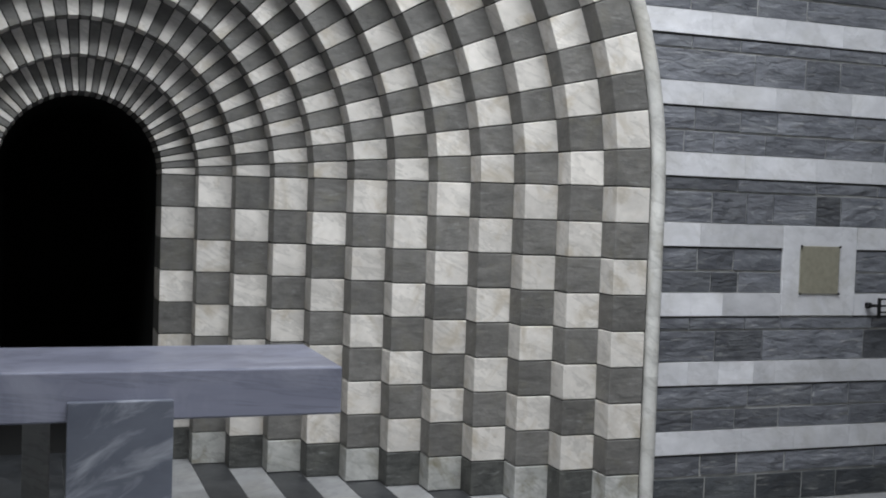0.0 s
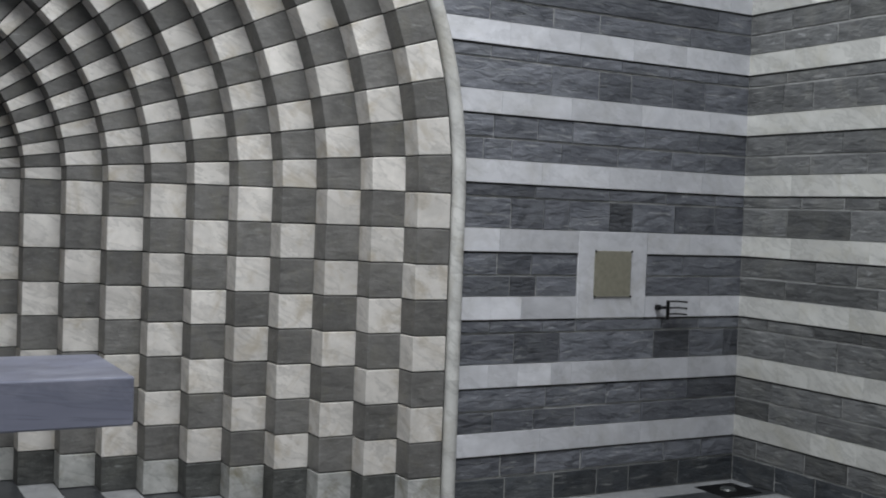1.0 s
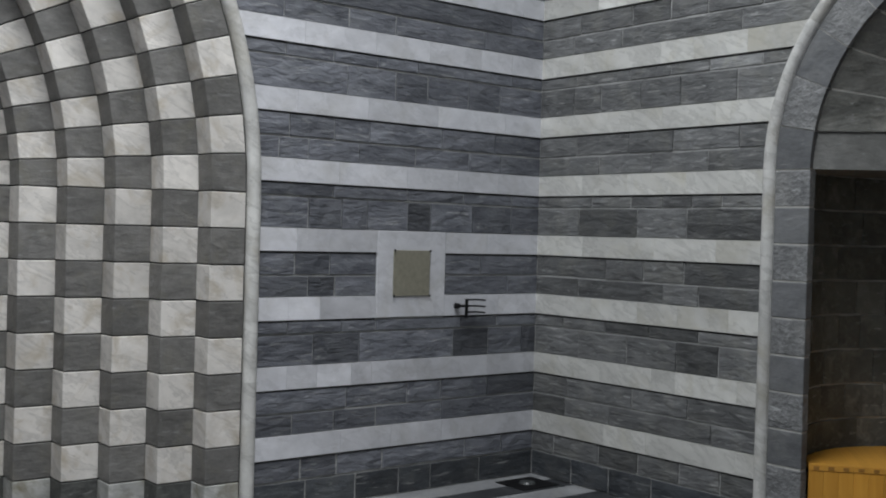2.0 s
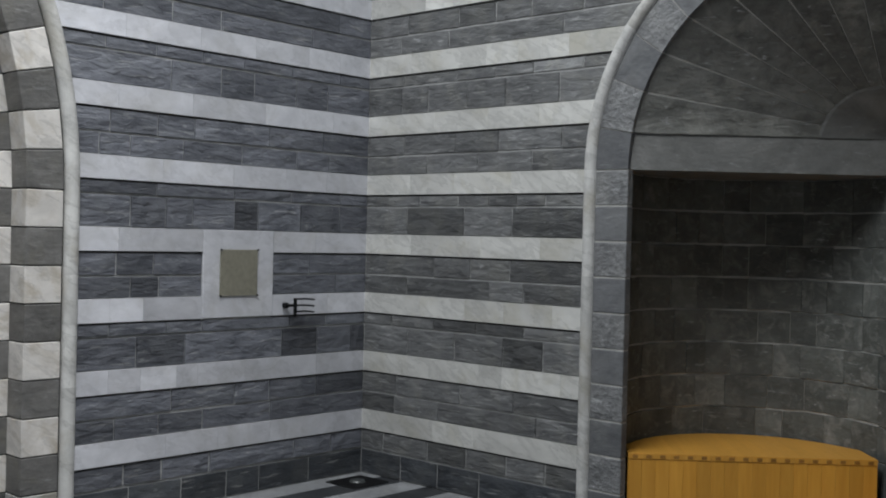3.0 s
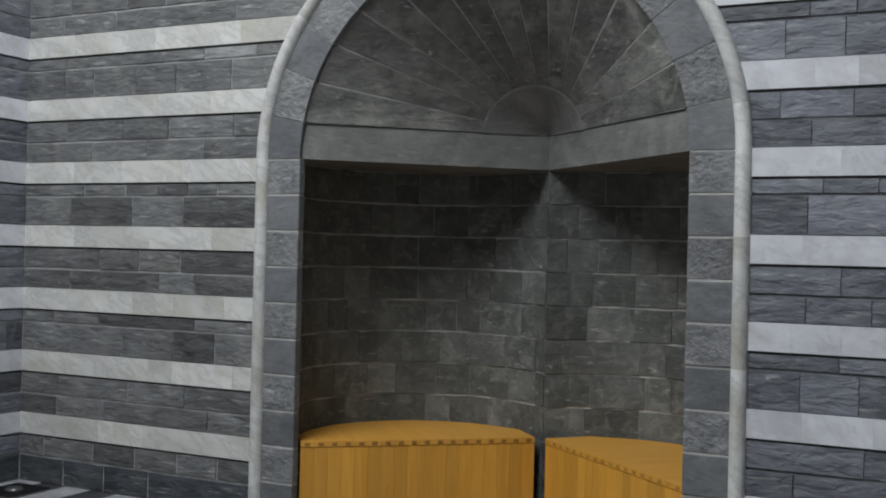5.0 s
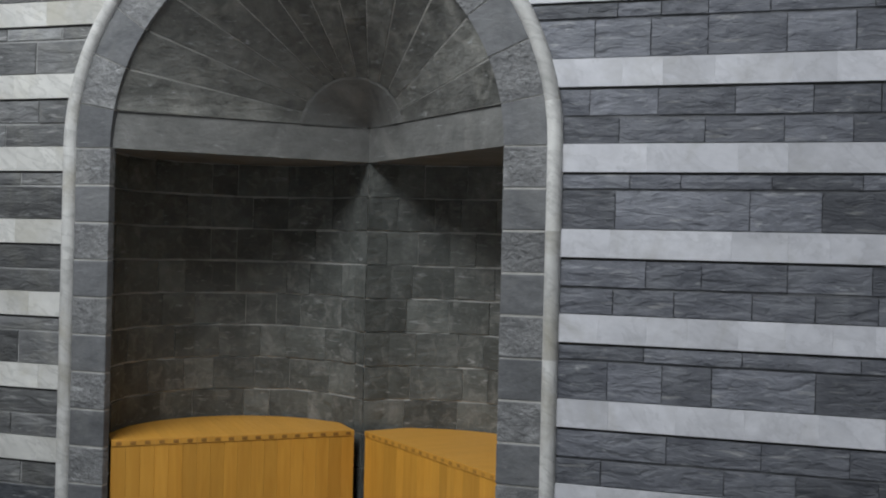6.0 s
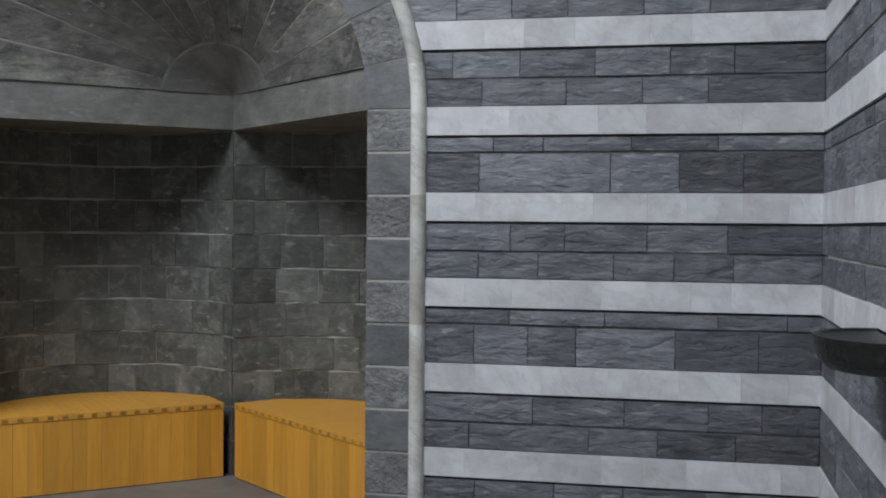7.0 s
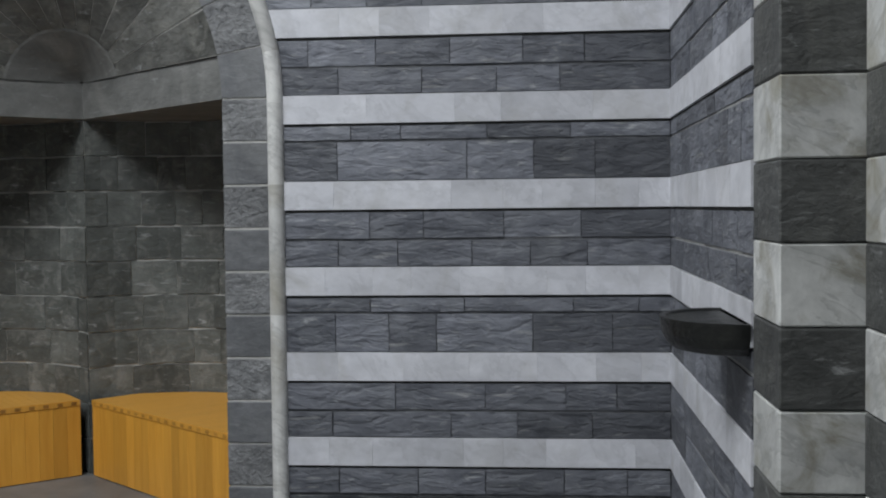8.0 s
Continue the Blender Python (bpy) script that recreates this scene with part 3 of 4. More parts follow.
rr = random.Random(23)
for side in (1, -1):
    outer, inner = bay_arc(side, 24, 0.25), bay_arc(side, 72, 0.0065)
    bay = thing("niche_wall", finish(prism_bm(inner + outer[::-1], FLOOR - 0.1, HEAD + 0.3), "niche_wall", NICHE_MORTAR),
                label="curved niche bay of brown-grey stone courses", category="niche wall", group="niche bays", kind="structure")
    NROW = 10
    h = (HEAD - FLOOR) / NROW
    for r in range(NROW):
        fine = 72
        arc_in, arc_out = bay_arc(side, fine, 0.0), bay_arc(side, fine, 0.12)
        cuts = [0]
        while cuts[-1] < fine - 9:
            cuts.append(cuts[-1] + rr.randint(5, 10))
        cuts = [c for c in cuts if c < fine - 3] + [fine]
        for c0, c1 in zip(cuts, cuts[1:]):
            steps = [c0, (c0 + c1) // 2, c1]
            bm = bmesh.new()
            prev = None
            p = rr.uniform(-0.003, 0.004)
            z0, z1 = FLOOR + h * r + 0.005, FLOOR + h * (r + 1) - 0.007
            for q, s in enumerate(steps):
                arc = Vector(arc_in[s])
                deep = Vector(arc_out[s])
                d = (deep - arc).normalized()
                t = Vector((-d.y, d.x)) * (0.0016 if side > 0 else -0.0016) * (-1 if q == 0 else 1 if q == 2 else 0)
                arc = arc + d * p + t
                now = [bm.verts.new((v.x, v.y, z)) for v, z in ((arc, z0 + rr.uniform(-0.004, 0.004)), (arc, z1 + rr.uniform(-0.005, 0.005)), (deep, z1), (deep, z0))]
                if prev:
                    for e in range(4):
                        bm.faces.new((prev[e], prev[(e + 1) % 4], now[(e + 1) % 4], now[e]))
                else:
                    bm.faces.new(now)
                prev = now
            bm.faces.new(prev[::-1])
            tone = rr.uniform(0.76, 1.16)
            part("stone", bm, NICHE, bay).color = (tone, tone, tone, 1)

# head of the niche: a straight-sided course, then a fan of stones to a boss
for side in (1, -1):
    outline = [(0.02, YC + side * NR)] + bay_arc(side, 16, 0.2)[1:-1] + [(APEX + 0.2, YC), (APEX, YC)]
    thing("niche_lintel", finish(prism_bm(outline, HEAD, NZ - 0.002), "niche_lintel", LINTEL),
          label="long brown-grey stone over a curved niche bay", category="lintel", group="niche lintels", kind="structure")


def cone_point(a, x, lift=0.0):
    """On the lines from the arch to the point above the cusp; lift: outwards."""
    f = (x - 0.02) / (APEX - 0.02)
    r = (NR + 0.002) * (1 - f)
    return (x, YC + r * math.cos(a) + lift * math.cos(a), HEAD + (NZ - HEAD) * f + r * math.sin(a) + lift * math.sin(a))


boss_x = 0.78
bed = bmesh.new()
rows = []
for x in (0.03, boss_x * 0.5, boss_x - 0.02):
    rows.append([bed.verts.new(cone_point(SPRING + (math.pi - 2 * SPRING) * s / 39, x, -0.001)) for s in range(40)])
for g0, g1 in zip(rows, rows[1:]):
    for s in range(39):
        bed.faces.new((g0[s], g0[s + 1], g1[s + 1], g1[s]))
fan = thing("niche_head", finish(bed, "niche_head", NICHE_MORTAR),
            label="conical niche head of fanned brown-grey stones", category="niche head", kind="structure")
angles = JOINTS[1:-1]
for a0, a1 in zip(angles, angles[1:]):
    bm = bmesh.new()
    grid = []
    lift = rr.uniform(-0.007, -0.0025)
    for s in range(4):
        a = a0 + 0.0056 + (a1 - a0 - 0.0112) * s / 3
        grid.append([bm.verts.new(cone_point(a, x, l)) for x, l in ((0.02, lift), (boss_x, lift), (boss_x, 0.2), (0.02, 0.2))])
    for g0, g1 in zip(grid, grid[1:]):
        for q in range(4):
            bm.faces.new((g0[q], g0[(q + 1) % 4], g1[(q + 1) % 4], g1[q]))
    bm.faces.new(grid[0][::-1])
    bm.faces.new(grid[-1])
    tone = rr.uniform(0.8, 1.2)
    part("fan_stone", bm, FAN, fan).color = (tone, tone, tone, 1)
bm = bmesh.new()
rows = []
for x, lift in ((boss_x - 0.01, 0.02), (boss_x - 0.01, -0.006), (boss_x - 0.002, -0.010), (boss_x + 0.1, -0.009), (boss_x + 0.2, -0.008), (APEX - 0.01, 0.0)):
    rows.append([bm.verts.new(cone_point(SPRING + (math.pi - 2 * SPRING) * s / 24, x, lift)) for s in range(25)])
for g0, g1 in zip(rows, rows[1:]):
    for s in range(24):
        bm.faces.new((g0[s], g0[s + 1], g1[s + 1], g1[s]))
part("boss", bm, LINTEL, fan, "smooth hollowed half-round boss stone", smooth=False)

# ---------------------------------------------------------------- south wall, where the entrance arch begins
south = bmesh.new()
add_box(south, -2.1, 0.45, ROOM_Y - 0.4, ROOM_Y - 0.05, FLOOR - 0.2, ROOM_H)
add_box(south, ROOM_X - 0.4, -8.8, ROOM_Y - 0.4, ROOM_Y - 0.05, FLOOR - 0.2, ROOM_H)
add_box(south, -8.8, -2.1, ROOM_Y - 0.4, ROOM_Y - 0.05, 3.4, ROOM_H)
thing("wall_south", finish(south, "wall_south", STRIPED), label="wall of striped marble and gneiss courses", category="wall", kind="structure")
porch = bmesh.new()
add_box(porch, -9.2, -2.1, ROOM_Y - 2.6, ROOM_Y - 2.3, FLOOR - 0.2, 3.8)
add_box(porch, -9.2, -8.9, ROOM_Y - 2.3, ROOM_Y - 0.4, FLOOR - 0.2, 3.8)
add_box(porch, -2.38, -2.1, ROOM_Y - 2.3, ROOM_Y - 0.4, FLOOR - 0.2, 3.8)
add_box(porch, -9.2, -2.1, ROOM_Y - 2.6, ROOM_Y - 0.4, 3.42, 3.7)
thing("wall_porch", finish(porch, "wall_porch", STRIPED), label="striped stone walls of the entrance bay", category="wall", kind="structure")
thing("wall_backing_south", finish(box_bm(-2.05, 0, ROOM_Y - 0.048, ROOM_Y - 0.003, FLOOR, VISIBLE, 0), "wall_backing_south", MORTAR),
      label="pale mortar bed behind the wall stones", category="wall", kind="structure")
# piers of the entrance: stepped, chequered
SX, SY, SRW, SRD = -2.06, ROOM_Y, 0.36, 0.228
SROW, SBASE = 0.2295, -0.1285
for k in range(3):
    x1 = SX - (0 if k == 0 else SRW + RW * (k - 1))
    x0 = x1 - (SRW if k == 0 else RW)
    y1 = SY - SRD * k
    pier = thing("entrance_pier", finish(box_bm(x0 + 0.02, x1 - 0.01, y1 - SRD - 0.3, y1 - 0.02, FLOOR, 3.4, 0), "entrance_pier", DARK_MORTAR),
                 label="stepped pier of chequered marble and gneiss blocks", category="pier", group="entrance piers", kind="structure")
    for n in range(0, 15):
        z0, z1 = max(FLOOR, SBASE + SROW * n), SBASE + SROW * (n + 1)
        part("block", box_bm(x0, x1, y1 - SRD - 0.02, y1 + 0.004, z0 + 0.0015, z1 - 0.0015, 0.005), MARBLE_GREY if (n + k) % 2 == 0 else GNEISS_DEEP, pier)

# ---------------------------------------------------------------- west wall, ceiling, floor
thing("wall_west", finish(box_bm(ROOM_X - 0.4, ROOM_X, ROOM_Y - 0.4, 0.45, FLOOR - 0.2, ROOM_H, 0), "wall_west", STRIPED),
      label="wall of striped marble and gneiss courses", category="wall", kind="structure")
# unseen ceiling, added to close the room and confine light to the lamp's opening
ceil = bmesh.new()
LX0, LX1, LY0, LY1 = -6.75, -2.25, -4.3, -0.9
add_box(ceil, ROOM_X - 0.4, LX0, ROOM_Y - 0.4, 0.45, ROOM_H, ROOM_H + 0.3)
add_box(ceil, LX1, 0.45, ROOM_Y - 0.4, 0.45, ROOM_H, ROOM_H + 0.3)
add_box(ceil, LX0, LX1, ROOM_Y - 0.4, LY0, ROOM_H, ROOM_H + 0.3)
add_box(ceil, LX0, LX1, LY1, 0.45, ROOM_H, ROOM_H + 0.3)
thing("ceiling", finish(ceil, "ceiling", PLASTER), label="unseen grey ceiling added round the roof lamp's opening", category="ceiling", kind="structure")

floor = thing("floor", finish(box_bm(ROOM_X - 0.4, 1.7, ROOM_Y - 2.7, 2.6, FLOOR - 0.3, FLOOR - 0.012, 0), "floor", MORTAR),
              label="floor of alternating marble and dark stone strips", category="floor", kind="structure")

# ---------------------------------------------------------------- altar
altar = thing("altar", None, label="heavy blue-grey veined marble altar table on stone blocks", category="altar")
altar.location = (XC, 0, FLOOR)
bpy.context.view_layer.update()


def at_altar(ob):
    ob.matrix_parent_inverse = altar.matrix_world.inverted()
    return ob


at_altar(part("slab", box_bm(XC - 1.20, XC + 1.20, -0.50, 0.37, 0.712, 0.953, 0.010, 2), ALTAR, altar, "thick veined marble table slab"))
at_altar(part("block", box_bm(-5.745, -5.265, -0.552, -0.506, FLOOR, 0.815, 0.004, 2), ALTAR_BLOCK, altar, "upright veined marble panel before the slab"))
at_altar(part("block", box_bm(-5.945, -5.81, 0.1, 0.35, FLOOR, 0.711, 0.006, 2), ALTAR_POST, altar, "pale marble post under the slab"))

# ---------------------------------------------------------------- plaque, iron hook, stoup, floor plate
plaque = thing("plaque", None, label="white marble plaque with a khaki board on the striped wall", category="plaque")
plaque.location = (-1.18, 0, 1.44)
bpy.context.view_layer.update()


def under(parent, ob):
    ob.matrix_parent_inverse = parent.matrix_world.inverted()
    return ob


under(plaque, part("slab", box_bm(-1.447, -0.876, -0.012, 0.03, 1.147, 1.72, 0.003), MARBLE, plaque, "white marble slab"))
under(plaque, part("board", box_bm(-1.320, -1.016, -0.021, -0.0125, 1.288, 1.594, 0.002), PAPER, plaque, "blank khaki board"))
for x in (-1.318, -1.018):
    for z in (1.29, 1.592):
        bm = bmesh.new()
        bmesh.ops.create_cone(bm, cap_ends=True, segments=10, radius1=0.008, radius2=0.006, depth=0.008,
                              matrix=Matrix.Translation((x, -0.029, z)) @ Matrix.Rotation(math.pi / 2, 4, "X"))
        under(plaque, part("screw", bm, IRON, plaque, "small dark screw"))


def rod_bm(points, radius, sides=8):
    bm = bmesh.new()
    rings = []
    for i, p in enumerate(points):
        p = Vector(p)
        d = (Vector(points[min(i + 1, len(points) - 1)]) - Vector(points[max(i - 1, 0)])).normalized()
        u = d.orthogonal().normalized()
        v = d.cross(u)
        rings.append([bm.verts.new(p + (u * math.cos(2 * math.pi * s / sides) + v * math.sin(2 * math.pi * s / sides)) * radius) for s in range(sides)])
    for r0, r1 in zip(rings, rings[1:]):
        for s in range(sides):
            bm.faces.new((r0[s], r0[(s + 1) % sides], r1[(s + 1) % sides], r1[s]))
    bm.faces.new(rings[0][::-1])
    bm.faces.new(rings[-1])
    return bm


fork = thing("candle_holder", None, label="black wrought-iron holder with three prongs on the wall", category="wall holder")
fork.location = (-0.72, 0, 1.21)
bpy.context.view_layer.update()
under(fork, part("arm", rod_bm([(-0.775, -0.005, 1.215), (-0.775, -0.05, 1.215), (-0.7, -0.06, 1.215)], 0.010), IRON, fork))
under(fork, part("knob", rod_bm([(-0.795, -0.035, 1.215), (-0.765, -0.035, 1.215)], 0.020, 10), IRON, fork))
under(fork, part("crossbar", rod_bm([(-0.715, -0.06, 1.135), (-0.715, -0.06, 1.265)], 0.012), IRON, fork))
for z in (1.258, 1.214, 1.172):
    under(fork, part("prong", rod_bm([(-0.715, -0.06, z), (-0.64, -0.075, z + 0.002), (-0.57, -0.09, z - 0.004)], 0.006), IRON, fork))



# holy-water stoup: a long black trough on a bracket
def loft_bm(sections):
    bm = bmesh.new()
    rings = [[bm.verts.new(p) for p in sec] for sec in sections]
    n = len(rings[0])
    for r0, r1 in zip(rings, rings[1:]):
        for i in range(n):
            bm.faces.new((r0[i], r0[(i + 1) % n], r1[(i + 1) % n], r1[i]))
    bm.faces.new(rings[0][::-1])
    bm.faces.new(rings[-1])
    return bm


def half_oval(cx, half, out, z, n=16):
    return [(cx + half * math.cos(math.pi * i / n), ROOM_Y + 0.012 + out * math.sin(math.pi * i / n), z) for i in range(n + 1)]


SCX = -1.78
stoup = thing("holy_water_stoup", None, label="black polished stone basin projecting from the striped wall", category="basin")
stoup.location = (SCX, ROOM_Y, 1.05)
bpy.context.view_layer.update()
BOWL = ((0.19, 0.19, 1.083), (0.235, 0.235, 1.092), (0.265, 0.265, 1.118), (0.28, 0.28, 1.15), (0.288, 0.288, 1.19), (0.29, 0.29, 1.207),
        (0.265, 0.265, 1.207), (0.235, 0.235, 1.175))
under(stoup, part("bowl", loft_bm([half_oval(SCX, a, b * 0.84, 1.219 - (1.219 - z - 0.012) * 0.9, 28) for a, b, z in BOWL]), BLACK, stoup))
under(stoup, part("water", loft_bm([half_oval(SCX, 0.238, 0.20, 1.189), half_oval(SCX, 0.258, 0.217, 1.211)]), BLACK, stoup, "still water surface"))

# dark floor plate in the corner with a small round lens
plate = thing("floor_plate", None, label="black metal floor plate with a round glass lens", category="floor plate")
plate.location = (-0.3, -0.3, FLOOR)
bpy.context.view_layer.update()
under(plate, part("frame", box_bm(-0.44, -0.10, -0.40, -0.10, FLOOR - 0.01, FLOOR + 0.006, 0.003), IRON, plate))
bm = bmesh.new()
bmesh.ops.create_cone(bm, cap_ends=True, segments=20, radius1=0.06, radius2=0.05, depth=0.014, matrix=Matrix.Translation((-0.27, -0.25, FLOOR + 0.012)))
under(plate, part("lens", bm, plain_material("dusty_glass", (0.06, 0.065, 0.065), 0.3), plate, "round dusty lens"))

# ---------------------------------------------------------------- benches in the niche
BENCH = 0.43


def bench(side):
    arc = [Vector(p) for p in bay_arc(side, 48, -0.012)]
    j, c = Vector((0.06, YC + side * (NR - 0.012))), Vector((APEX - 0.05, YC + side * 0.035))
    along = (c - j).normalized()
    inward = Vector((along.y, -along.x)) * (1 if side < 0 else -1)
    if inward.x < 0:
        inward = -inward
    length = (c - j).length
    ob = thing("bench", None, label="curved larch slat bench fitted into a niche bay", category="bench", group="niche benches")
    ob.location = ((j.x + c.x) / 2, (j.y + c.y) / 2, FLOOR)
    bpy.context.view_layer.update()

    def reach(d):
        best = 0.05
        for p, q in zip(arc, arc[1:]):
            a, b = (p - j).dot(along), (q - j).dot(along)
            if (a - d) * (b - d) <= 0 and abs(a - b) > 1e-6:
                f = (d - a) / (b - a)
                best = max(best, (p + (q - p) * f - j).dot(inward))
        return best

    n = 30
    for i in range(n):
        d0, d1 = length * i / n + 0.0004, length * (i + 1) / n - 0.0004
        r0, r1 = reach(min(max(d0, 0.02), length - 0.02)), reach(min(max(d1, 0.02), length - 0.02))
        q = [j + along * d0, j + along * d1, j + along * d1 + inward * r1, j + along * d0 + inward * r0]
        under(ob, part("seat_slat", hexa_bm([(v.x, v.y, BENCH - 0.035) for v in q] + [(v.x, v.y, BENCH) for v in q], 0.0008), LARCH_SEAT, ob))
    n = 18
    for i in range(n):
        d0, d1 = length * i / n + 0.0004, length * (i + 1) / n - 0.0004
        q = [j + along * d0 + inward * 0.004, j + along * d1 + inward * 0.004, j + along * d1 + inward * 0.03, j + along * d0 + inward * 0.03]
        under(ob, part("front_board", hexa_bm([(v.x, v.y, FLOOR + 0.005) for v in q] + [(v.x, v.y, BENCH - 0.036) for v in q], 0.0008), LARCH, ob))
        m = j + along * (d0 + d1) / 2
        q = [m - along * 0.016 - inward * 0.002, m + along * 0.016 - inward * 0.002, m + along * 0.016 + inward * 0.01, m - along * 0.016 + inward * 0.01]
        under(ob, part("tenon", hexa_bm([(v.x, v.y, BENCH - 0.029) for v in q] + [(v.x, v.y, BENCH - 0.009) for v in q], 0.001), LARCH_END if side > 0 else LARCH_PALE_END, ob, "end-grain tenon"))
    return ob


for side in (1, -1):
    bench(side)

# ---------------------------------------------------------------- floor strips
strip_white = stone_material("white_floor_marble", ((0.25, 0.255, 0.265), (0.36, 0.365, 0.375)), 0.08, 0.5, 6, 0.0006, (0.4, 0.38, 0.33), 0.3, 0.0, (1, 1, 1), 0.2)
strip_dark = stone_material("dark_floor_gneiss", ((0.026, 0.028, 0.031), (0.052, 0.055, 0.06)), 0.12, 0.4, 12, 0.0008, (0.14, 0.14, 0.14), 0.3, 0.2, (1, 1, 1))
i = 0
y = -0.0
while y > ROOM_Y:
    y2 = max(ROOM_Y, y - 0.222)
    part("floor_strip", box_bm(ROOM_X, -0.001, y2 + 0.001, y - 0.001, FLOOR - 0.03, FLOOR, 0.0015), strip_dark if i % 2 else strip_white, floor)
    y, i = y2, i + 1
for k in range(RINGS + 2):
    x1 = XC + R0 + RW - RW * k
    x0 = x1 - RW
    for a, b in ((x0, x1), (2 * XC - x1, 2 * XC - x0)):
        part("floor_strip", box_bm(a + 0.001, b - 0.001, 0.001, YR, FLOOR - 0.03, FLOOR - 0.001, 0.0015), strip_dark if k % 2 == 0 or k >= RINGS else strip_white, floor)
part("floor_strip", box_bm(2 * XC - x0 + 0.001, x0 - 0.001, 0.001, YR, FLOOR - 0.03, FLOOR - 0.001, 0.0015), strip_dark, floor)
part("floor_slab", prism_bm([(0.0, YC - NR + 0.01), (APEX + 0.2, YC), (0.0, YC + NR - 0.01)], FLOOR - 0.03, FLOOR), FLOOR_GREY, floor, "grey niche floor slab")

# ---------------------------------------------------------------- wall stones
# upright joints of the courses, and stones darker or lighter than the rest
NORTH_JOINTS = {
    0: (-1.95, -1.57, -1.22, -0.95, -0.51,), 1: (-1.99, -1.72, -1.36, -0.65, -0.31,), 2: (-1.7, -1.3, -0.87,), 3: (-2.06, -1.75, -1.42, -0.87,),
    4: (-1.66, -1.17, -0.88, -0.46,), 5: (-2.11, -1.89, -1.63, -1.47, -0.47,), 6: (-1.92, -1.57, -0.78, -0.46, -0.14,), 7: (-2.11, -1.71, -1.44, -0.72, -0.38,),
    8: (-2.11, -1.88, -0.64, -0.38,), 9: (-1.97, -1.77, -0.3,), 10: (-2.07, -1.81, -0.55, -0.03,), 11: (-2.06, -0.5,),
    12: (-1.98, -1.73, -1.53, -1.2, -1.01, -0.64, -0.27,), 13: (-1.8, -1.21, -0.72, -0.27,), 14: (-1.76, -1.22, -0.78, -0.41,), 15: (-2.2, -1.99, -1.61, -1.15, -0.68, -0.39,),
    16: (-2.13, -1.8, -1.53, -0.93, -0.45,), 17: (-2.08, -1.55, -0.97, -0.36,), 18: (-1.71, -1.33, -1.06, -0.7, -0.41,), 19: (-2.17, -1.82, -1.48, -1.15, -0.74, -0.3,),
    20: (-2.04, -1.5, -1.06, -0.6, -0.31,), 21: (-2.19, -1.71, -1.34, -0.57,), 22: (-0.32,),
}
NORTH_SHADES = ((-1.11, 1.82, 0.62), (-1.87, 1.36, 0.65), (-1.74, 0.98, 0.72), (-0.64, 1.0, 0.6), (-1.94, 1.51, 0.82), (-0.28, 0.7, 0.65), (-1.53, 0.51, 0.75), (-0.82, 1.83, 1.2), (-2.19, 0.69, 1.1), (-1.51, 2.71, 1.12), (-2.17, 0.53, 0.75), (-0.46, 1.82, 0.85))
EAST_N_JOINTS = {
    0: (-1.15, -0.77, -0.41,), 1: (-1.7, -1.38, -1.03, -0.67, -0.23,), 2: (-1.81, -1.1, -0.72,), 3: (-1.62, -0.76, -0.33,),
    4: (-1.43, -0.96, -0.35,), 5: (-1.81, -1.33, -1.13, -0.4,), 6: (-1.66, -1.33, -0.9, -0.45,), 7: (-1.5, -1.09, -0.7, -0.29,),
    8: (-1.73, -1.33, -0.99, -0.57,), 9: (-1.49, -1.2, -0.43,), 10: (-1.37, -1.03, -0.69,), 11: (-1.62, -1.12, -0.47,),
    12: (-1.38, -0.96, -0.42,), 13: (-1.65, -1.42, -1.18, -0.9, -0.54,), 14: (-1.62, -1.37, -0.87, -0.45,), 15: (-1.53, -1.07, -0.6,),
    16: (-1.77, -1.25, -0.87, -0.38,), 17: (-1.59, -1.16, -0.92, -0.67,), 18: (-1.74, -1.3, -0.96, -0.6, -0.34,), 19: (-1.92, -1.53, -1.21, -0.86, -0.36,),
    20: (-1.81, -1.59, -1.4, -1.13, -0.43,), 21: (-1.76, -0.78, -0.32,), 22: (-1.91, -1.5, -1.2, -0.87, -0.39,),
}
EAST_N_SHADES = ((-0.7, 1.85, 0.7), (-1.49, 0.98, 0.66), (-0.19, 0.53, 0.72), (-1.72, 1.34, 0.75), (-0.23, 1.41, 0.82), (-1.18, 1.86, 1.15), (-1.7, 2.82, 1.5), (-0.62, 3.05, 1.15), (-1.81, 0.35, 0.9), (-0.24, 1.83, 1.12), (-0.96, 2.39, 0.9))
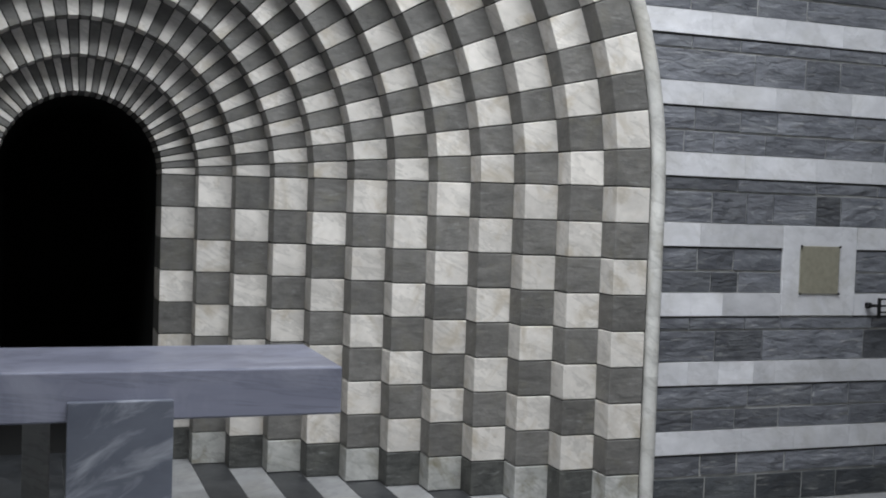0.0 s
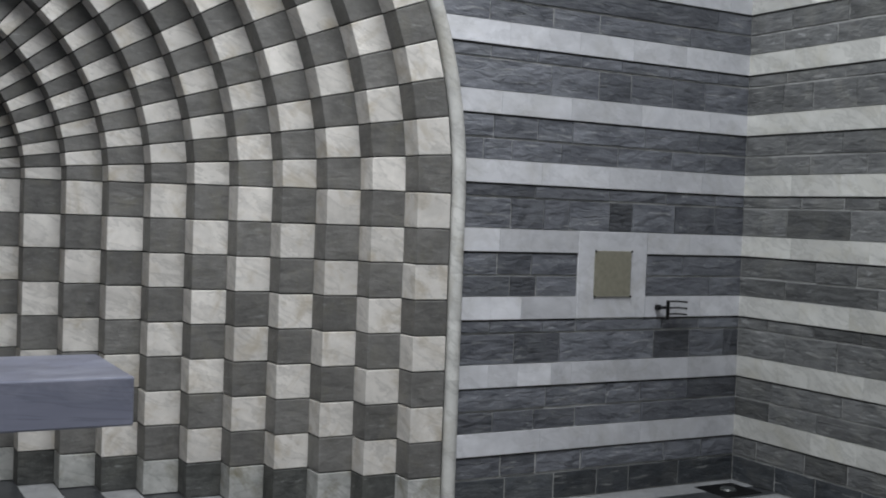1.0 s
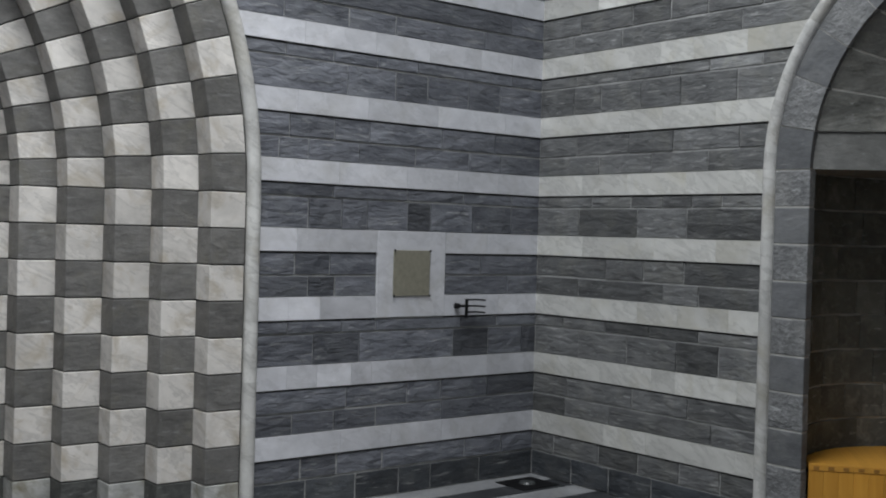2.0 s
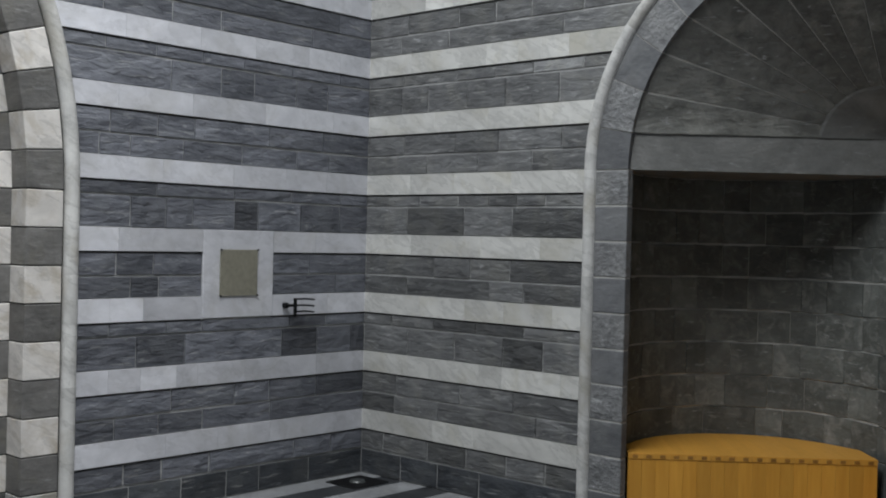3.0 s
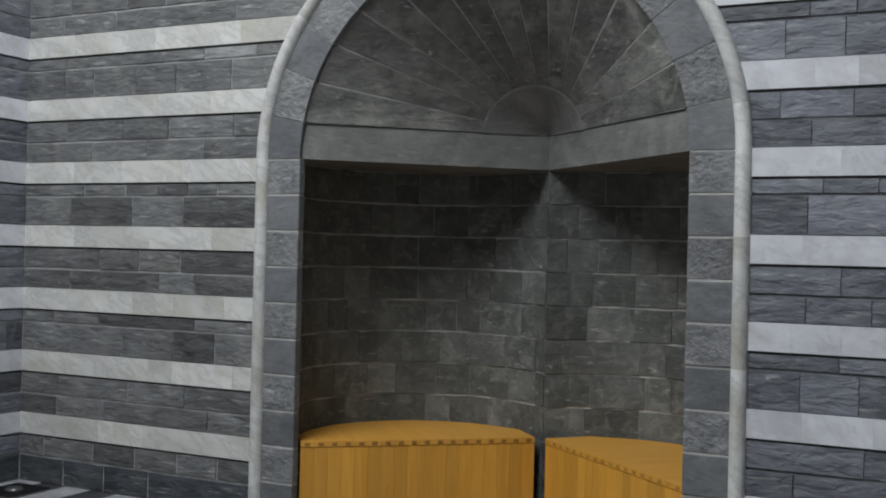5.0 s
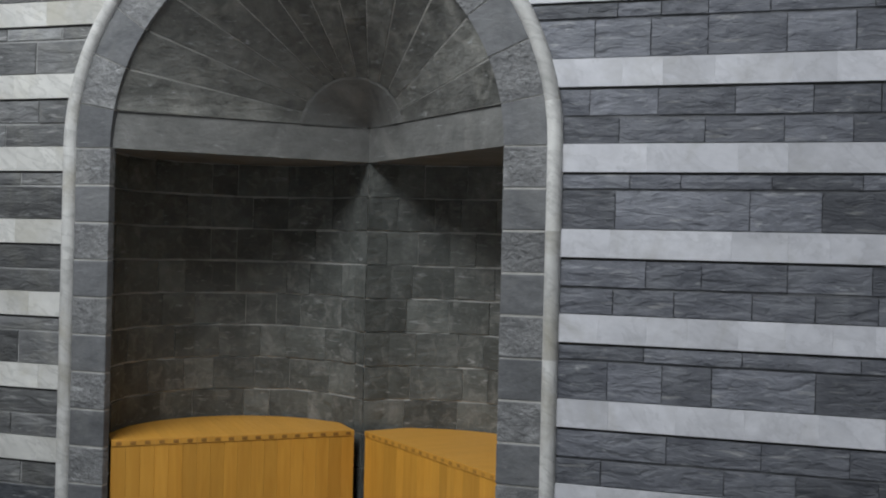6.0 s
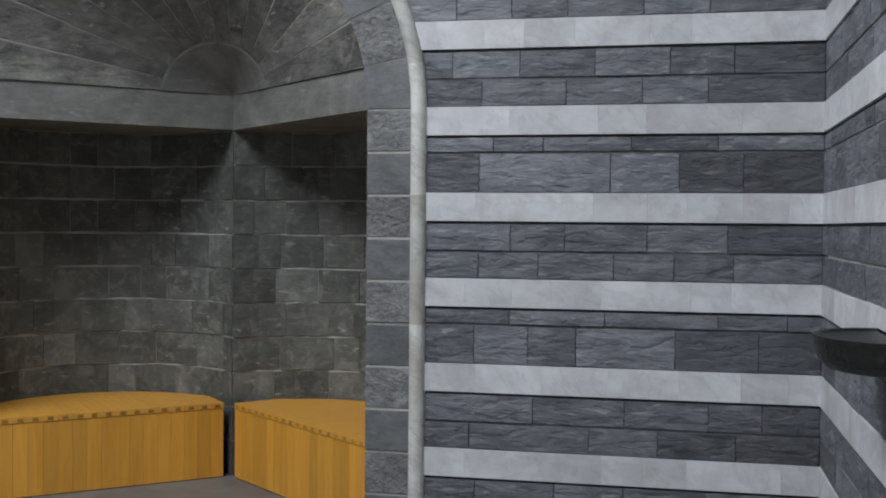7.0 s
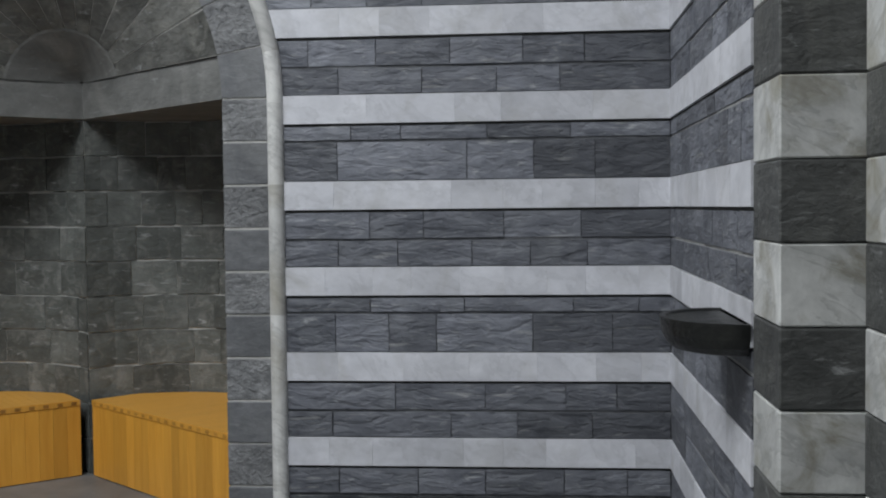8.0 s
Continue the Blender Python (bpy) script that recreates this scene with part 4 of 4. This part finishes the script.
EAST_S_JOINTS = {
    1: (-6.64, -6.33, -5.94, -5.6, -5.2,), 2: (-6.68, -6.24, -6.03, -5.83, -5.37, -5.15,), 3: (-6.47, -6.1, -5.77, -5.17,), 4: (-6.59, -6.34, -5.94, -5.49,),
    5: (-6.71, -6.49, -6.2, -5.86, -5.53, -5.2,), 6: (-6.57, -6.18, -5.7, -5.46, -5.19,), 7: (-6.7, -6.38, -5.84, -5.37,), 8: (-6.7, -6.44, -6.25, -6.04, -5.82, -5.58, -5.38, -5.14,),
    9: (-6.45, -6.17, -5.88, -5.51, -5.21,), 10: (-6.42, -6.04, -5.64, -5.37,), 11: (-6.7, -6.49, -6.23, -6.04, -5.78, -5.19,), 12: (-6.49, -6.19, -5.86, -5.21,),
    13: (-6.37, -5.96, -5.53, -5.28,), 14: (-6.48, -6.03, -5.8, -5.36,), 15: (-6.32, -6.01, -5.64, -5.22,), 16: (-6.44, -6.14, -5.78, -5.41, -5.07,),
    17: (-6.24, -6.04, -5.68, -5.43, -5.23,),
}
EAST_S_SHADES = ((-6.34, 1.82, 0.72), (-6.67, 1.82, 0.62), (-6.65, 2.33, 0.75), (-6.62, 2.19, 0.8), (-5.93, 0.96, 1.2), (-5.32, 0.96, 1.12), (-6.37, 0.96, 0.72), (-6.7, 0.96, 0.7), (-6.28, 0.51, 0.72), (-6.67, 0.51, 0.66), (-6.67, 0.68, 0.75), (-5.5, 1.83, 1.12), (-6.62, 1.48, 0.75), (-6.01, 1.83, 1.12))
lay_wall(backing_north, lambda u, v, n: (u, -n, v), lambda z: arch_x(R_OUT + 0.03, z), lambda z: -0.001, VISIBLE, (-1.449, -0.874, 1.145, 1.722), seed=3, joints=NORTH_JOINTS, shades=NORTH_SHADES)
east_n = bpy.data.objects["wall_backing_east"]
east_s = bpy.data.objects["wall_backing_east.001"]
lay_wall(east_n, lambda u, v, n: (-n, u, v), lambda z: east_y(TR_IN + 0.03, z, 1), lambda z: -0.004, VISIBLE, seed=5, marble=MARBLE_CREAM, gneiss=GNEISS_GREY, joints=EAST_N_JOINTS, shades=EAST_N_SHADES)
lay_wall(east_s, lambda u, v, n: (-n, u, v), lambda z: ROOM_Y + 0.006, lambda z: east_y(TR_IN + 0.03, z, -1), VISIBLE, seed=8, joints=EAST_S_JOINTS, shades=EAST_S_SHADES, tight=0.3)
lay_wall(bpy.data.objects["wall_backing_south"], lambda u, v, n: (u, ROOM_Y + n, v), lambda z: SX + 0.002, lambda z: -0.001, VISIBLE, seed=13, tight=0.3)
